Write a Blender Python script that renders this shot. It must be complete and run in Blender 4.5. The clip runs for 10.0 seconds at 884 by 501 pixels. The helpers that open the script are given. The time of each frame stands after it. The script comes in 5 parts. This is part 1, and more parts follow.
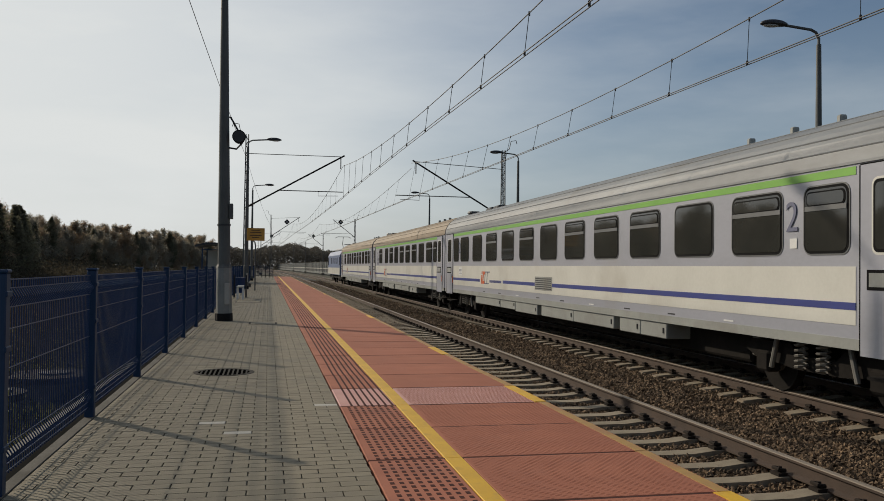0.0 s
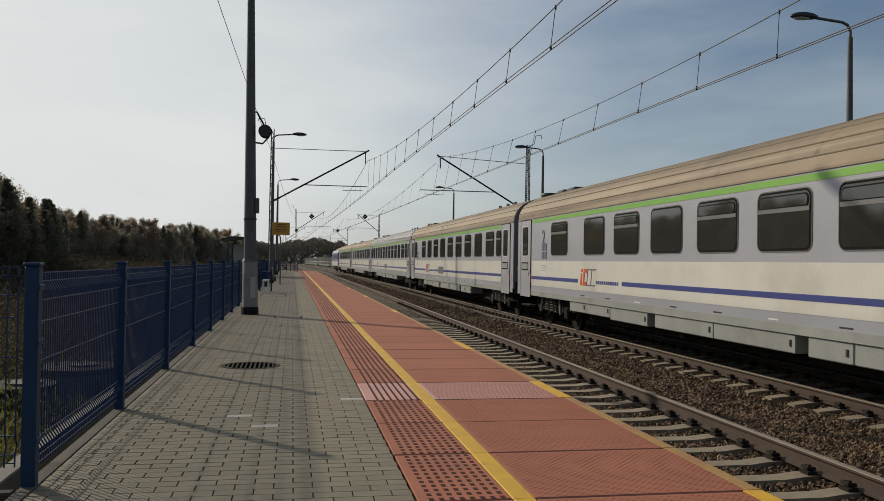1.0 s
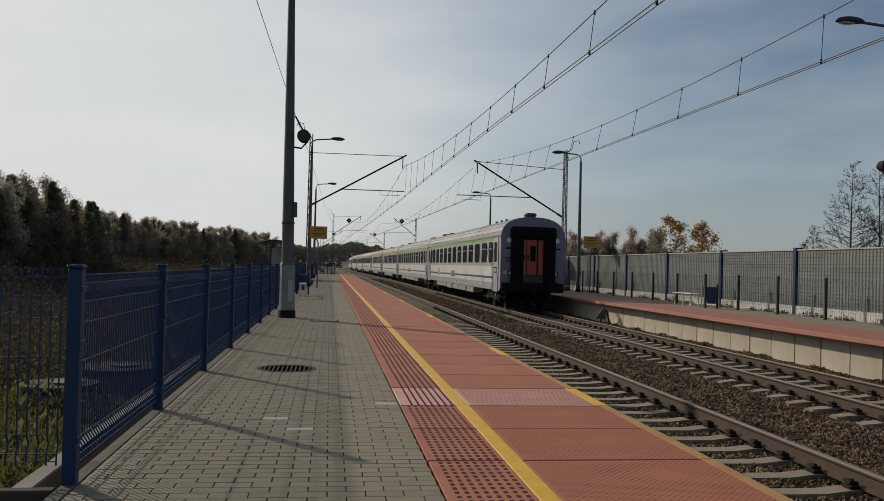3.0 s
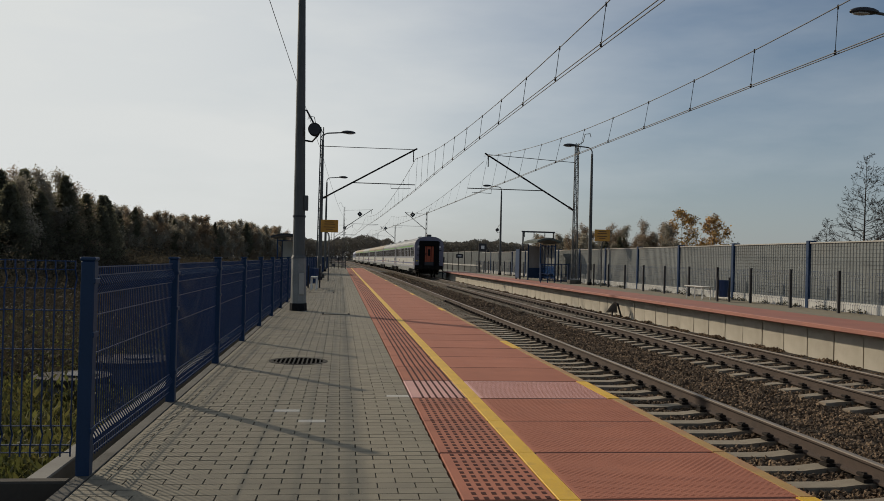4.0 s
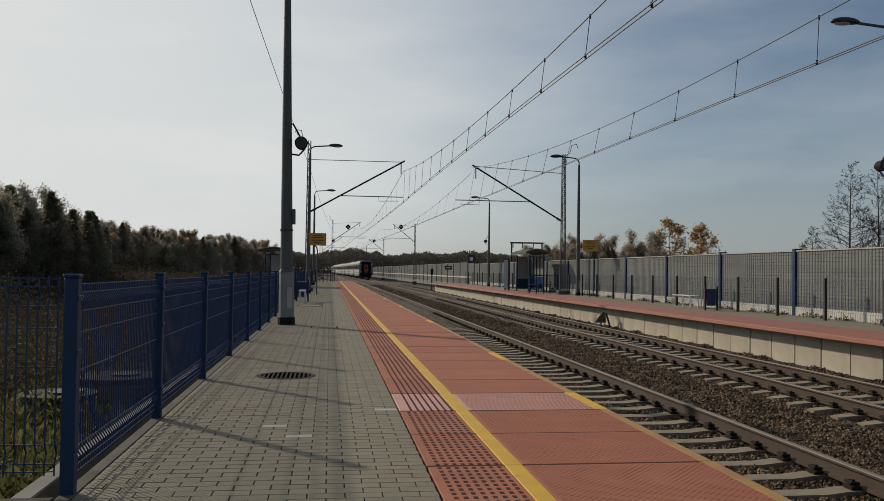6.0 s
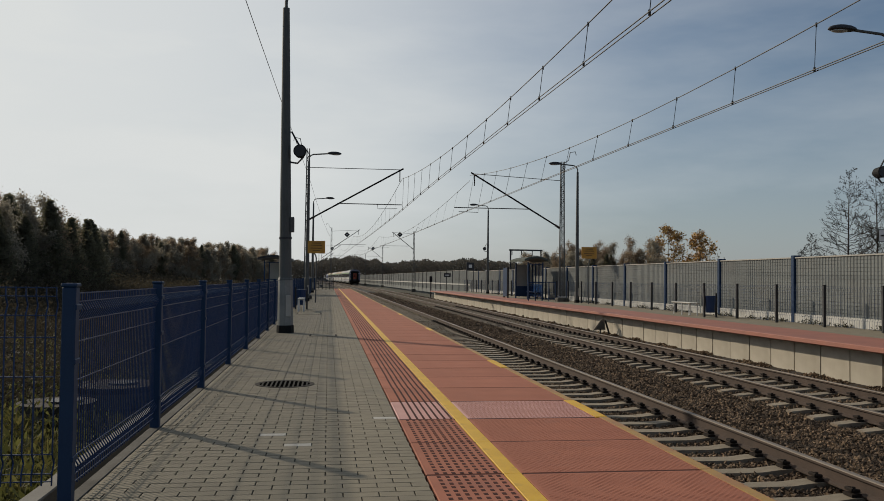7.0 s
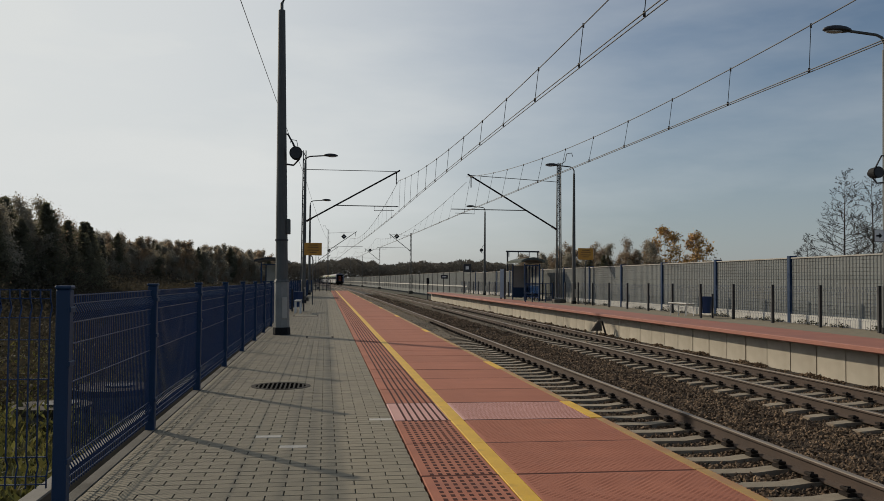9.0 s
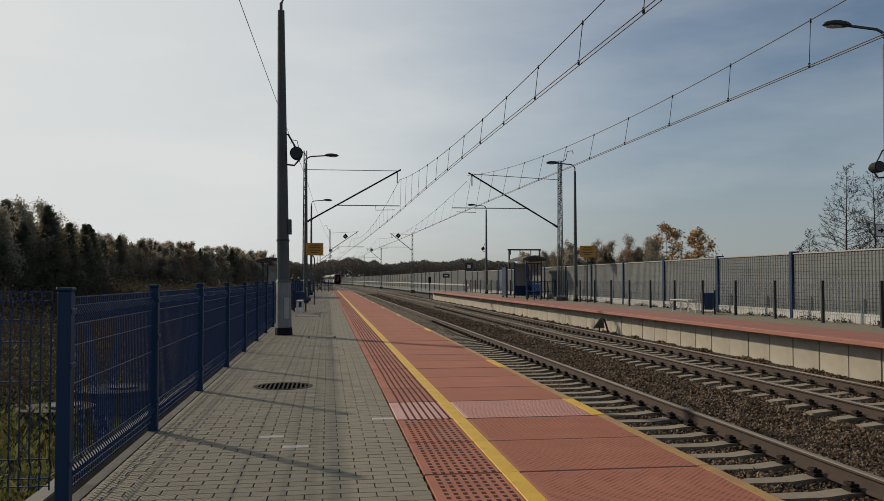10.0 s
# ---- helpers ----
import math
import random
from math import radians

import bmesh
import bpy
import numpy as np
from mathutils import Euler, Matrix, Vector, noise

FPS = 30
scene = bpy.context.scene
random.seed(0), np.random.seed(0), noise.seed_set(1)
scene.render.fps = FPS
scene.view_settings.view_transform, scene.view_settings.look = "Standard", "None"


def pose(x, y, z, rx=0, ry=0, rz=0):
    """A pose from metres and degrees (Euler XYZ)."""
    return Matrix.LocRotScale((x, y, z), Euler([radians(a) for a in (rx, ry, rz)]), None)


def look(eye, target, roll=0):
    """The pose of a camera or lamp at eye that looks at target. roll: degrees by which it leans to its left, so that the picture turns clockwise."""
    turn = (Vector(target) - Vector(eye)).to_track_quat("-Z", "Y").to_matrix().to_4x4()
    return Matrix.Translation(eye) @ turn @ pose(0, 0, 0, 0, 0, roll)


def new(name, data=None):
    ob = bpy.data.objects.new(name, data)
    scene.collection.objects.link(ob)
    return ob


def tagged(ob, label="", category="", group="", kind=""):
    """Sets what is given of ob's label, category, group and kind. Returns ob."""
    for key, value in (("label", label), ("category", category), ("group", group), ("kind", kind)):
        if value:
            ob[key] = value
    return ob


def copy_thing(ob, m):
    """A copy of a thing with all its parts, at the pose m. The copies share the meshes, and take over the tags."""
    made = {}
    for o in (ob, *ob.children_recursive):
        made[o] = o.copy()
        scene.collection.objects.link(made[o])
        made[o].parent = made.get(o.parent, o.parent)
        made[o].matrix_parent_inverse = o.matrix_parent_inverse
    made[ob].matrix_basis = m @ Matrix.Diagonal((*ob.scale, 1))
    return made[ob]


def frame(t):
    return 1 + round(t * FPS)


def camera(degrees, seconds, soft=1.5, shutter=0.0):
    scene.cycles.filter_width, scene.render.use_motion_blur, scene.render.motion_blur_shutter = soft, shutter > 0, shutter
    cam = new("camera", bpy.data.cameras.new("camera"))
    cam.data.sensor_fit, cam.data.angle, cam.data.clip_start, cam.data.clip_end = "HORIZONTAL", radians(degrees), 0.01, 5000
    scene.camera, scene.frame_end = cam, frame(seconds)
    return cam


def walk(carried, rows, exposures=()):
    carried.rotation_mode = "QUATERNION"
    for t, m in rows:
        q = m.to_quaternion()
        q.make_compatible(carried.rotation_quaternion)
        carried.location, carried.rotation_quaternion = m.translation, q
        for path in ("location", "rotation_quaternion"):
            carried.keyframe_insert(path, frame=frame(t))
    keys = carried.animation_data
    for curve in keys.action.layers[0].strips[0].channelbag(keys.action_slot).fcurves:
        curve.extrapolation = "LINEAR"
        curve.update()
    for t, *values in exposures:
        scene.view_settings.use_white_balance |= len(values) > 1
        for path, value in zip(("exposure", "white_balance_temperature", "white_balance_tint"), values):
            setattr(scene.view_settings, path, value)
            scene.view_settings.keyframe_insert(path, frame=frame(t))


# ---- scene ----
cam = camera(56.0, 10.0, soft=0.6)
PATH = [
    (0, (0.202, 0.124, 1.174), (0.6113, 2.0813, 1.2152), 0.68),
    (0.5, (0.187, 0.128, 1.175), (0.5530, 2.0939, 1.2024), 0.90),
    (1, (0.185, 0.140, 1.174), (0.5382, 2.1079, 1.2018), 0.90),
    (1.5, (0.173, 0.148, 1.180), (0.4851, 2.1231, 1.2163), 1.17),
    (2, (0.173, 0.158, 1.179), (0.4599, 2.1372, 1.2136), 1.44),
    (2.5, (0.184, 0.145, 1.179), (0.4781, 2.1232, 1.2155), 1.38),
    (2.7, (0.188, 0.142, 1.182), (0.4733, 2.1216, 1.2204), 1.44),
    (3.8, (0.190, 0.140, 1.174), (0.4295, 2.1250, 1.2012), 1.36),
    (4, (0.187, 0.148, 1.173), (0.4284, 2.1329, 1.1945), 1.44),
    (4.5, (0.191, 0.150, 1.170), (0.4191, 2.1366, 1.1856), 1.26),
    (5, (0.203, 0.152, 1.177), (0.4418, 2.1369, 1.2141), 0.89),
    (5.5, (0.209, 0.145, 1.179), (0.4610, 2.1282, 1.2241), 0.83),
    (5.7, (0.206, 0.141, 1.179), (0.4665, 2.1239, 1.2244), 0.86),
    (6.8, (0.209, 0.143, 1.182), (0.4820, 2.1231, 1.2518), 0.67),
    (7, (0.209, 0.145, 1.183), (0.4786, 2.1259, 1.2515), 0.65),
    (7.5, (0.205, 0.148, 1.180), (0.4771, 2.1278, 1.2483), 0.68),
    (8, (0.212, 0.143, 1.183), (0.4987, 2.1211, 1.2603), 0.59),
    (8.5, (0.218, 0.137, 1.181), (0.5057, 2.1150, 1.2602), 0.54),
    (9, (0.224, 0.137, 1.180), (0.5005, 2.1163, 1.2525), 0.46),
    (9.5, (0.220, 0.131, 1.180), (0.4845, 2.1121, 1.2508), 0.04),
    (10, (0.230, 0.139, 1.177), (0.5026, 2.1187, 1.2470), -0.07),
]
walk(cam, [(t, look(e, g, r)) for t, e, g, r in PATH],
     [(0, -0.04), (1.0, -0.02), (1.6, -0.01), (2.1, -0.1), (10, -0.1)])

# ---- light ----
SUN_AZ, SUN_EL = 41.0, 26.0      # degrees left of the track's direction, and above the horizon
sun_from = Vector((-math.sin(radians(SUN_AZ)) * math.cos(radians(SUN_EL)),
                   math.cos(radians(SUN_AZ)) * math.cos(radians(SUN_EL)), math.sin(radians(SUN_EL))))
world = bpy.data.worlds.new("world")
scene.world = world
world.use_nodes = True
wn, wl = world.node_tree.nodes, world.node_tree.links
wn.clear()
sky = wn.new("ShaderNodeTexSky")
sky.sky_type, sky.sun_disc = "NISHITA", False
sky.sun_elevation, sky.sun_rotation = radians(SUN_EL), radians(-SUN_AZ)
sky.air_density, sky.dust_density, sky.ozone_density = 1.0, 0.8, 2.0
coord = wn.new("ShaderNodeTexCoord")
stretch = wn.new("ShaderNodeMapping")
stretch.inputs["Scale"].default_value = (1.0, 1.3, 4.0)
stretch.inputs["Rotation"].default_value = (0.1, 0.25, 0.4)
veil = wn.new("ShaderNodeTexNoise")
veil.inputs["Scale"].default_value, veil.inputs["Detail"].default_value, veil.inputs["Roughness"].default_value = 1.6, 6, 0.55
ramp = wn.new("ShaderNodeMapRange")
ramp.inputs["From Min"].default_value, ramp.inputs["From Max"].default_value = 0.44, 0.72
ramp.inputs["To Min"].default_value, ramp.inputs["To Max"].default_value = 0.0, 0.30
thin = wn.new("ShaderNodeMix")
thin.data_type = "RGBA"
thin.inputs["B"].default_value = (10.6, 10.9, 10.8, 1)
back = wn.new("ShaderNodeBackground")
back.inputs["Strength"].default_value = 0.070
wout = wn.new("ShaderNodeOutputWorld")
wl.new(coord.outputs["Generated"], stretch.inputs["Vector"])
wl.new(stretch.outputs["Vector"], veil.inputs["Vector"])
wl.new(veil.outputs["Fac"], ramp.inputs["Value"])
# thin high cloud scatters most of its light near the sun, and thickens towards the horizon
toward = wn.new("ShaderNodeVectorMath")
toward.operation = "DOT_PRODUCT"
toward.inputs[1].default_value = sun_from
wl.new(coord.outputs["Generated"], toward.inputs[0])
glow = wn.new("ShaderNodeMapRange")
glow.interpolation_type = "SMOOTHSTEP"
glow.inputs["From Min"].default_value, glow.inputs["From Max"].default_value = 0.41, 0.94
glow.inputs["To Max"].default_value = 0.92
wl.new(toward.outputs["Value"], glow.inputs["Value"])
split = wn.new("ShaderNodeSeparateXYZ")
wl.new(coord.outputs["Generated"], split.inputs["Vector"])
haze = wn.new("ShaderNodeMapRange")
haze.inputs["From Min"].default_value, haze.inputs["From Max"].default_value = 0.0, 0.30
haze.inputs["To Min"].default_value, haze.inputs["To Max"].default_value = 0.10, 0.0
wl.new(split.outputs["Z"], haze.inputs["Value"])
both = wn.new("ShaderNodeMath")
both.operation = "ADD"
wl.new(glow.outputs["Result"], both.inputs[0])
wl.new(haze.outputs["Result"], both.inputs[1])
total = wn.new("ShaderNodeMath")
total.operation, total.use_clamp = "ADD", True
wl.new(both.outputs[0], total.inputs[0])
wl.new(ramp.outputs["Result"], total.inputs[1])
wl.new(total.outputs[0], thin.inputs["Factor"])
low = wn.new("ShaderNodeMapRange")
low.interpolation_type = "SMOOTHSTEP"
low.inputs["From Min"].default_value, low.inputs["From Max"].default_value = -0.02, 0.34
low.inputs["To Min"].default_value, low.inputs["To Max"].default_value = 0.56, 0.0
wl.new(split.outputs["Z"], low.inputs["Value"])
grey = wn.new("ShaderNodeMix")
grey.data_type = "RGBA"
grey.inputs["B"].default_value = (3.8, 4.68, 5.7, 1)
wl.new(low.outputs["Result"], grey.inputs["Factor"])
wl.new(sky.outputs["Color"], grey.inputs["A"])
wl.new(grey.outputs["Result"], thin.inputs["A"])
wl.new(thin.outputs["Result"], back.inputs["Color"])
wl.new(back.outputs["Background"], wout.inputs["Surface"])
lamp = bpy.data.lights.new("sun", "SUN")
lamp.energy, lamp.angle, lamp.color = 2.9, radians(0.9), (1.0, 0.87, 0.69)
sun = new("sun", lamp)
sun.matrix_world = look(sun_from * 100, (0, 0, 0))


# ---- materials ----
def mat(name, c1, c2=None, scale=6.0, rough=0.7, metal=0.0, bump=0.0, fine=60.0, rand=0.0, island=0.0, stretch=(1, 1, 1), spec=0.5, dirt=None, thin=0.0):
    """Two colours mixed by coarse and fine noise, with relief; rand varies it from object to object, island from piece to piece."""
    m = bpy.data.materials.new(name)
    m.use_nodes = True
    n, l = m.node_tree.nodes, m.node_tree.links
    b = n["Principled BSDF"]
    b.inputs["Roughness"].default_value, b.inputs["Metallic"].default_value = rough, metal
    b.inputs["Specular IOR Level"].default_value = spec
    c2 = c2 or tuple(v * 0.8 for v in c1)
    tc, mp = n.new("ShaderNodeTexCoord"), n.new("ShaderNodeMapping")
    mp.inputs["Scale"].default_value = stretch
    l.new(tc.outputs["Object"], mp.inputs["Vector"])
    coarse, grain = n.new("ShaderNodeTexNoise"), n.new("ShaderNodeTexNoise")
    coarse.inputs["Scale"].default_value, coarse.inputs["Detail"].default_value = scale, 5
    grain.inputs["Scale"].default_value, grain.inputs["Detail"].default_value = fine, 3
    l.new(mp.outputs["Vector"], coarse.inputs["Vector"])
    l.new(mp.outputs["Vector"], grain.inputs["Vector"])
    add = n.new("ShaderNodeMath")
    add.operation = "MULTIPLY_ADD"
    add.inputs[1].default_value = 0.45
    l.new(grain.outputs["Fac"], add.inputs[0])
    l.new(coarse.outputs["Fac"], add.inputs[2])
    rng = n.new("ShaderNodeMapRange")
    rng.inputs["From Min"].default_value, rng.inputs["From Max"].default_value = 0.5, 0.95
    l.new(add.outputs[0], rng.inputs["Value"])
    mix = n.new("ShaderNodeMix")
    mix.data_type = "RGBA"
    mix.inputs["A"].default_value, mix.inputs["B"].default_value = (*c1, 1), (*c2, 1)
    l.new(rng.outputs["Result"], mix.inputs["Factor"])
    out = mix.outputs["Result"]
    if dirt:
        spots, sr, dm = n.new("ShaderNodeTexNoise"), n.new("ShaderNodeMapRange"), n.new("ShaderNodeMix")
        spots.inputs["Scale"].default_value, spots.inputs["Detail"].default_value = dirt[1], 8
        l.new(tc.outputs["Object"], spots.inputs["Vector"])
        sr.inputs["From Min"].default_value, sr.inputs["From Max"].default_value = 0.55, 0.72
        sr.inputs["To Max"].default_value = dirt[2]
        l.new(spots.outputs["Fac"], sr.inputs["Value"])
        dm.data_type = "RGBA"
        dm.inputs["B"].default_value = (*dirt[0], 1)
        l.new(out, dm.inputs["A"])
        l.new(sr.outputs["Result"], dm.inputs["Factor"])
        out = dm.outputs["Result"]
    for amount, node, socket in ((rand, "ShaderNodeObjectInfo", "Random"), (island, "ShaderNodeNewGeometry", "Random Per Island")):
        if amount:
            info, hsv, r2 = n.new(node), n.new("ShaderNodeHueSaturation"), n.new("ShaderNodeMapRange")
            r2.inputs["To Min"].default_value, r2.inputs["To Max"].default_value = 1 - amount, 1 + amount
            l.new(info.outputs[socket], r2.inputs["Value"])
            l.new(r2.outputs["Result"], hsv.inputs["Value"])
            l.new(out, hsv.inputs["Color"])
            out = hsv.outputs["Color"]
    l.new(out, b.inputs["Base Color"])
    if thin:
        # leaves and twigs let part of the light through
        tr, ms = n.new("ShaderNodeBsdfTranslucent"), n.new("ShaderNodeMixShader")
        l.new(out, tr.inputs["Color"])
        ms.inputs["Fac"].default_value = thin
        l.new(b.outputs[0], ms.inputs[1])
        l.new(tr.outputs[0], ms.inputs[2])
        l.new(ms.outputs[0], n["Material Output"].inputs["Surface"])
    if bump:
        bp = n.new("ShaderNodeBump")
        bp.inputs["Strength"].default_value, bp.inputs["Distance"].default_value = min(1, bump * 40), bump
        l.new(add.outputs[0], bp.inputs["Height"])
        l.new(bp.outputs["Normal"], b.inputs["Normal"])
    return m


M_SLOTSHADE = mat("slot_shade", (0.006, 0.006, 0.006), None, 4, 1.0, spec=0.0)
M_BRICK = mat("paver", (0.236, 0.206, 0.143), (0.172, 0.149, 0.106), 5, 0.85, bump=0.004, fine=140, rand=0.07, dirt=((0.13, 0.12, 0.10), 1.3, 0.4))
M_BRICKS = mat("paver_far", (0.236, 0.206, 0.143), (0.172, 0.149, 0.106), 5, 0.85, bump=0.004, fine=140, island=0.06, dirt=((0.13, 0.12, 0.10), 1.3, 0.4))
M_JOINT = mat("joint_sand", (0.07, 0.065, 0.055), None, 8, 0.95)
M_RED = mat("red_slab", (0.415, 0.160, 0.098), (0.335, 0.125, 0.078), 2.2, 0.85, spec=0.25, bump=0.002, fine=90, rand=0.05, dirt=((0.22, 0.11, 0.09), 2.0, 0.45))
M_PALE = mat("pale_red_slab", (0.60, 0.32, 0.27), (0.50, 0.25, 0.21), 2.2, 0.6, bump=0.002, fine=90)
M_REDFAR = mat("red_edge", (0.37, 0.145, 0.098), (0.30, 0.12, 0.085), 1.5, 0.7, fine=40, dirt=((0.25, 0.12, 0.1), 0.7, 0.5))
M_YELLOW = mat("yellow_line", (0.72, 0.43, 0.02), (0.60, 0.34, 0.02), 3, 0.6, fine=80, dirt=((0.36, 0.20, 0.05), 9, 0.35))
M_CONC = mat("concrete", (0.46, 0.44, 0.39), (0.36, 0.34, 0.30), 2.5, 0.85, bump=0.003, fine=70, rand=0.05, dirt=((0.22, 0.2, 0.17), 1.2, 0.5))
M_OLDCONC = mat("old_concrete", (0.21, 0.20, 0.175), (0.15, 0.14, 0.12), 2.5, 0.9, bump=0.004, fine=60)
M_CREAM = mat("cream_concrete", (0.48, 0.435, 0.35), (0.40, 0.36, 0.285), 2.0, 0.85, fine=50, rand=0.05, dirt=((0.3, 0.26, 0.2), 1.5, 0.4))
M_WHITE = mat("whitewash", (0.58, 0.57, 0.53), (0.46, 0.45, 0.415), 1.5, 0.85, fine=40, dirt=((0.3, 0.28, 0.25), 2, 0.5))
# dark for dirt, and with the shade along the fence's foot painted in
M_KERB = mat("dirty_shaded_kerb", (0.15, 0.14, 0.12), (0.085, 0.08, 0.068), 3.0, 0.95, bump=0.004, fine=50, spec=0.2, dirt=((0.05, 0.047, 0.04), 2.2, 0.7))
M_SLEEPER = mat("sleeper", (0.31, 0.262, 0.19), (0.205, 0.168, 0.12), 4, 0.9, bump=0.004, fine=60, rand=0.1, dirt=((0.16, 0.11, 0.08), 3, 0.7))
M_RUST = mat("rail_rust", (0.075, 0.048, 0.034), (0.05, 0.034, 0.025), 5, 0.85, 0.0, 0.002, 70)
M_STEEL = mat("rail_head", (0.25, 0.21, 0.17), (0.18, 0.15, 0.12), 3, 0.6, 0.3, fine=40, stretch=(1, 0.1, 1))
M_CLIP = mat("clip_iron", (0.03, 0.024, 0.02), None, 9, 0.9, 0.0, spec=0.15)
M_BALLAST = mat("ballast_bed_shade", (0.028, 0.020, 0.015), (0.018, 0.013, 0.010), 12, 0.95, bump=0.02, fine=40)
M_STONE = mat("ballast_stone", (0.225, 0.155, 0.096), (0.068, 0.046, 0.030), 3, 0.9, fine=50, island=0.62, spec=0.25)
M_BLUE = mat("blue_paint", (0.008, 0.035, 0.092), (0.006, 0.028, 0.075), 3, 0.5, 0.0, fine=60, spec=0.3)
M_DARKBLUE = mat("dark_blue_wire", (0.011, 0.038, 0.115), None, 3, 0.45, 0.0, spec=0.35)
M_IRON = mat("dark_iron", (0.035, 0.036, 0.04), None, 4, 0.5, 0.3)
M_GALV = mat("galvanised_pole", (0.10, 0.104, 0.10), (0.062, 0.066, 0.064), 3, 0.6, 0.2, fine=30, stretch=(1, 1, 0.3))
M_GALVLIGHT = mat("zinc_grey", (0.27, 0.275, 0.26), (0.19, 0.195, 0.185), 3, 0.65, 0.1, fine=30)
M_STAIN = mat("stained_concrete", (0.075, 0.066, 0.055), (0.05, 0.045, 0.038), 2, 0.9, fine=40, spec=0.15)
M_BRUSH = mat("dry_brush", (0.074, 0.062, 0.040), (0.055, 0.046, 0.030), 1, 0.95, fine=6, island=0.22, thin=0.35)
M_BLACK = mat("black_plastic", (0.012, 0.012, 0.013), None, 4, 0.75, spec=0.2)
M_WIRE = mat("copper_wire", (0.05, 0.045, 0.04), None, 4, 0.6, 0.4)
M_WALL = mat("ribbed_wall", (0.205, 0.219, 0.212), (0.158, 0.170, 0.165), 1.2, 0.9, bump=0.004, fine=40, rand=0.06, dirt=((0.19, 0.19, 0.175), 0.8, 0.5))
M_GRASS = mat("rough_ground", (0.036, 0.040, 0.018), (0.055, 0.042, 0.026), 0.35, 1.0, bump=0.03, fine=9)
M_LEAF = mat("weed_leaf", (0.105, 0.116, 0.032), (0.14, 0.123, 0.043), 2, 0.8, fine=9, island=0.5, thin=0.4)
M_BARK = mat("bark", (0.09, 0.07, 0.055), (0.05, 0.04, 0.032), 6, 0.95, fine=30)
M_BIRCH = mat("birch_bark", (0.45, 0.43, 0.40), (0.2, 0.18, 0.16), 3, 0.9, fine=14, stretch=(1, 1, 3))
M_PINE = mat("pine_needles", (0.135, 0.135, 0.088), (0.16, 0.148, 0.094), 1, 0.9, fine=6, island=0.25, thin=0.5)
# twigs and russet leaves are painted paler to make up for missing haze
M_TWIG = mat("bare_twigs", (0.37, 0.335, 0.265), (0.30, 0.27, 0.21), 1, 0.95, fine=6, island=0.2, thin=0.6)
M_RUSSET = mat("russet_leaves", (0.34, 0.26, 0.18), (0.28, 0.215, 0.15), 1, 0.9, fine=6, island=0.2, thin=0.6)
M_GOLD = mat("golden_leaves", (0.58, 0.36, 0.10), (0.42, 0.25, 0.11), 1, 0.85, fine=6, island=0.35)
M_FARWOOD = mat("far_wood", (0.135, 0.130, 0.108), (0.165, 0.14, 0.115), 0.06, 1, fine=0.6, island=0.2, thin=0.3)
M_SIGN = mat("yellow_sign", (0.55, 0.27, 0.03), (0.46, 0.22, 0.025), 3, 0.5)
M_INK = mat("sign_ink", (0.05, 0.03, 0.02), None, 3, 0.6)
M_SIGNWHITE = mat("sign_white", (0.75, 0.75, 0.73), None, 3, 0.5)
M_GREENROOF = mat("roof_sheet", (0.10, 0.115, 0.10), (0.07, 0.08, 0.07), 2, 0.8, 0.0, spec=0.2)
M_PLEX = mat("clouded_glazing", (0.42, 0.44, 0.43), (0.36, 0.38, 0.37), 1.5, 0.3)
M_SHELTER = mat("dusty_glazing", (0.27, 0.28, 0.26), (0.21, 0.22, 0.205), 1.5, 0.25)
M_BLUEGLASS = mat("blue_glazing", (0.02, 0.05, 0.13), None, 2, 0.15)
# train
M_CGREY = mat("coach_grey", (0.385, 0.392, 0.44), (0.33, 0.338, 0.378), 1.2, 0.35, fine=20, dirt=((0.33, 0.32, 0.31), 0.9, 0.4), stretch=(1, 0.5, 1))
M_CWHITE = mat("coach_cream", (0.67, 0.66, 0.60), (0.59, 0.58, 0.525), 1.2, 0.35, fine=20, dirt=((0.45, 0.42, 0.36), 0.9, 0.45))
M_CGREEN = mat("coach_green", (0.19, 0.45, 0.05), (0.16, 0.38, 0.045), 1.5, 0.4)
M_CBLUE = mat("coach_blue", (0.04, 0.055, 0.24), None, 2, 0.4)
M_CROOF = mat("roof_grey", (0.245, 0.258, 0.268), (0.182, 0.19, 0.197), 1.0, 0.6, 0.1, fine=12, stretch=(1, 0.25, 1), dirt=((0.16, 0.15, 0.13), 0.8, 0.5))
M_CROOFB = mat("roof_rusty", (0.27, 0.21, 0.14), (0.195, 0.152, 0.103), 1.0, 0.65, 0.1, fine=12, stretch=(1, 0.25, 1), dirt=((0.13, 0.10, 0.075), 0.8, 0.6))
M_SKIRT = mat("skirt_grey", (0.30, 0.31, 0.29), (0.24, 0.25, 0.235), 1.5, 0.5, fine=18, dirt=((0.18, 0.17, 0.15), 1.2, 0.6))
M_GLASS = mat("tinted_glass", (0.03, 0.031, 0.028), (0.045, 0.045, 0.04), 0.8, 0.05, spec=0.8, fine=2)
M_RUBBER = mat("rubber", (0.004, 0.004, 0.0045), None, 4, 0.9, spec=0.2)
M_BOGIE = mat("bogie_grime", (0.009, 0.008, 0.007), (0.018, 0.015, 0.013), 4, 0.95, 0.0, fine=20, spec=0.2)
M_SPRING = mat("spring_grey", (0.20, 0.19, 0.17), None, 5, 0.6, 0.3)
M_ORANGE = mat("orange_door", (0.34, 0.055, 0.014), (0.27, 0.044, 0.012), 2, 0.5)
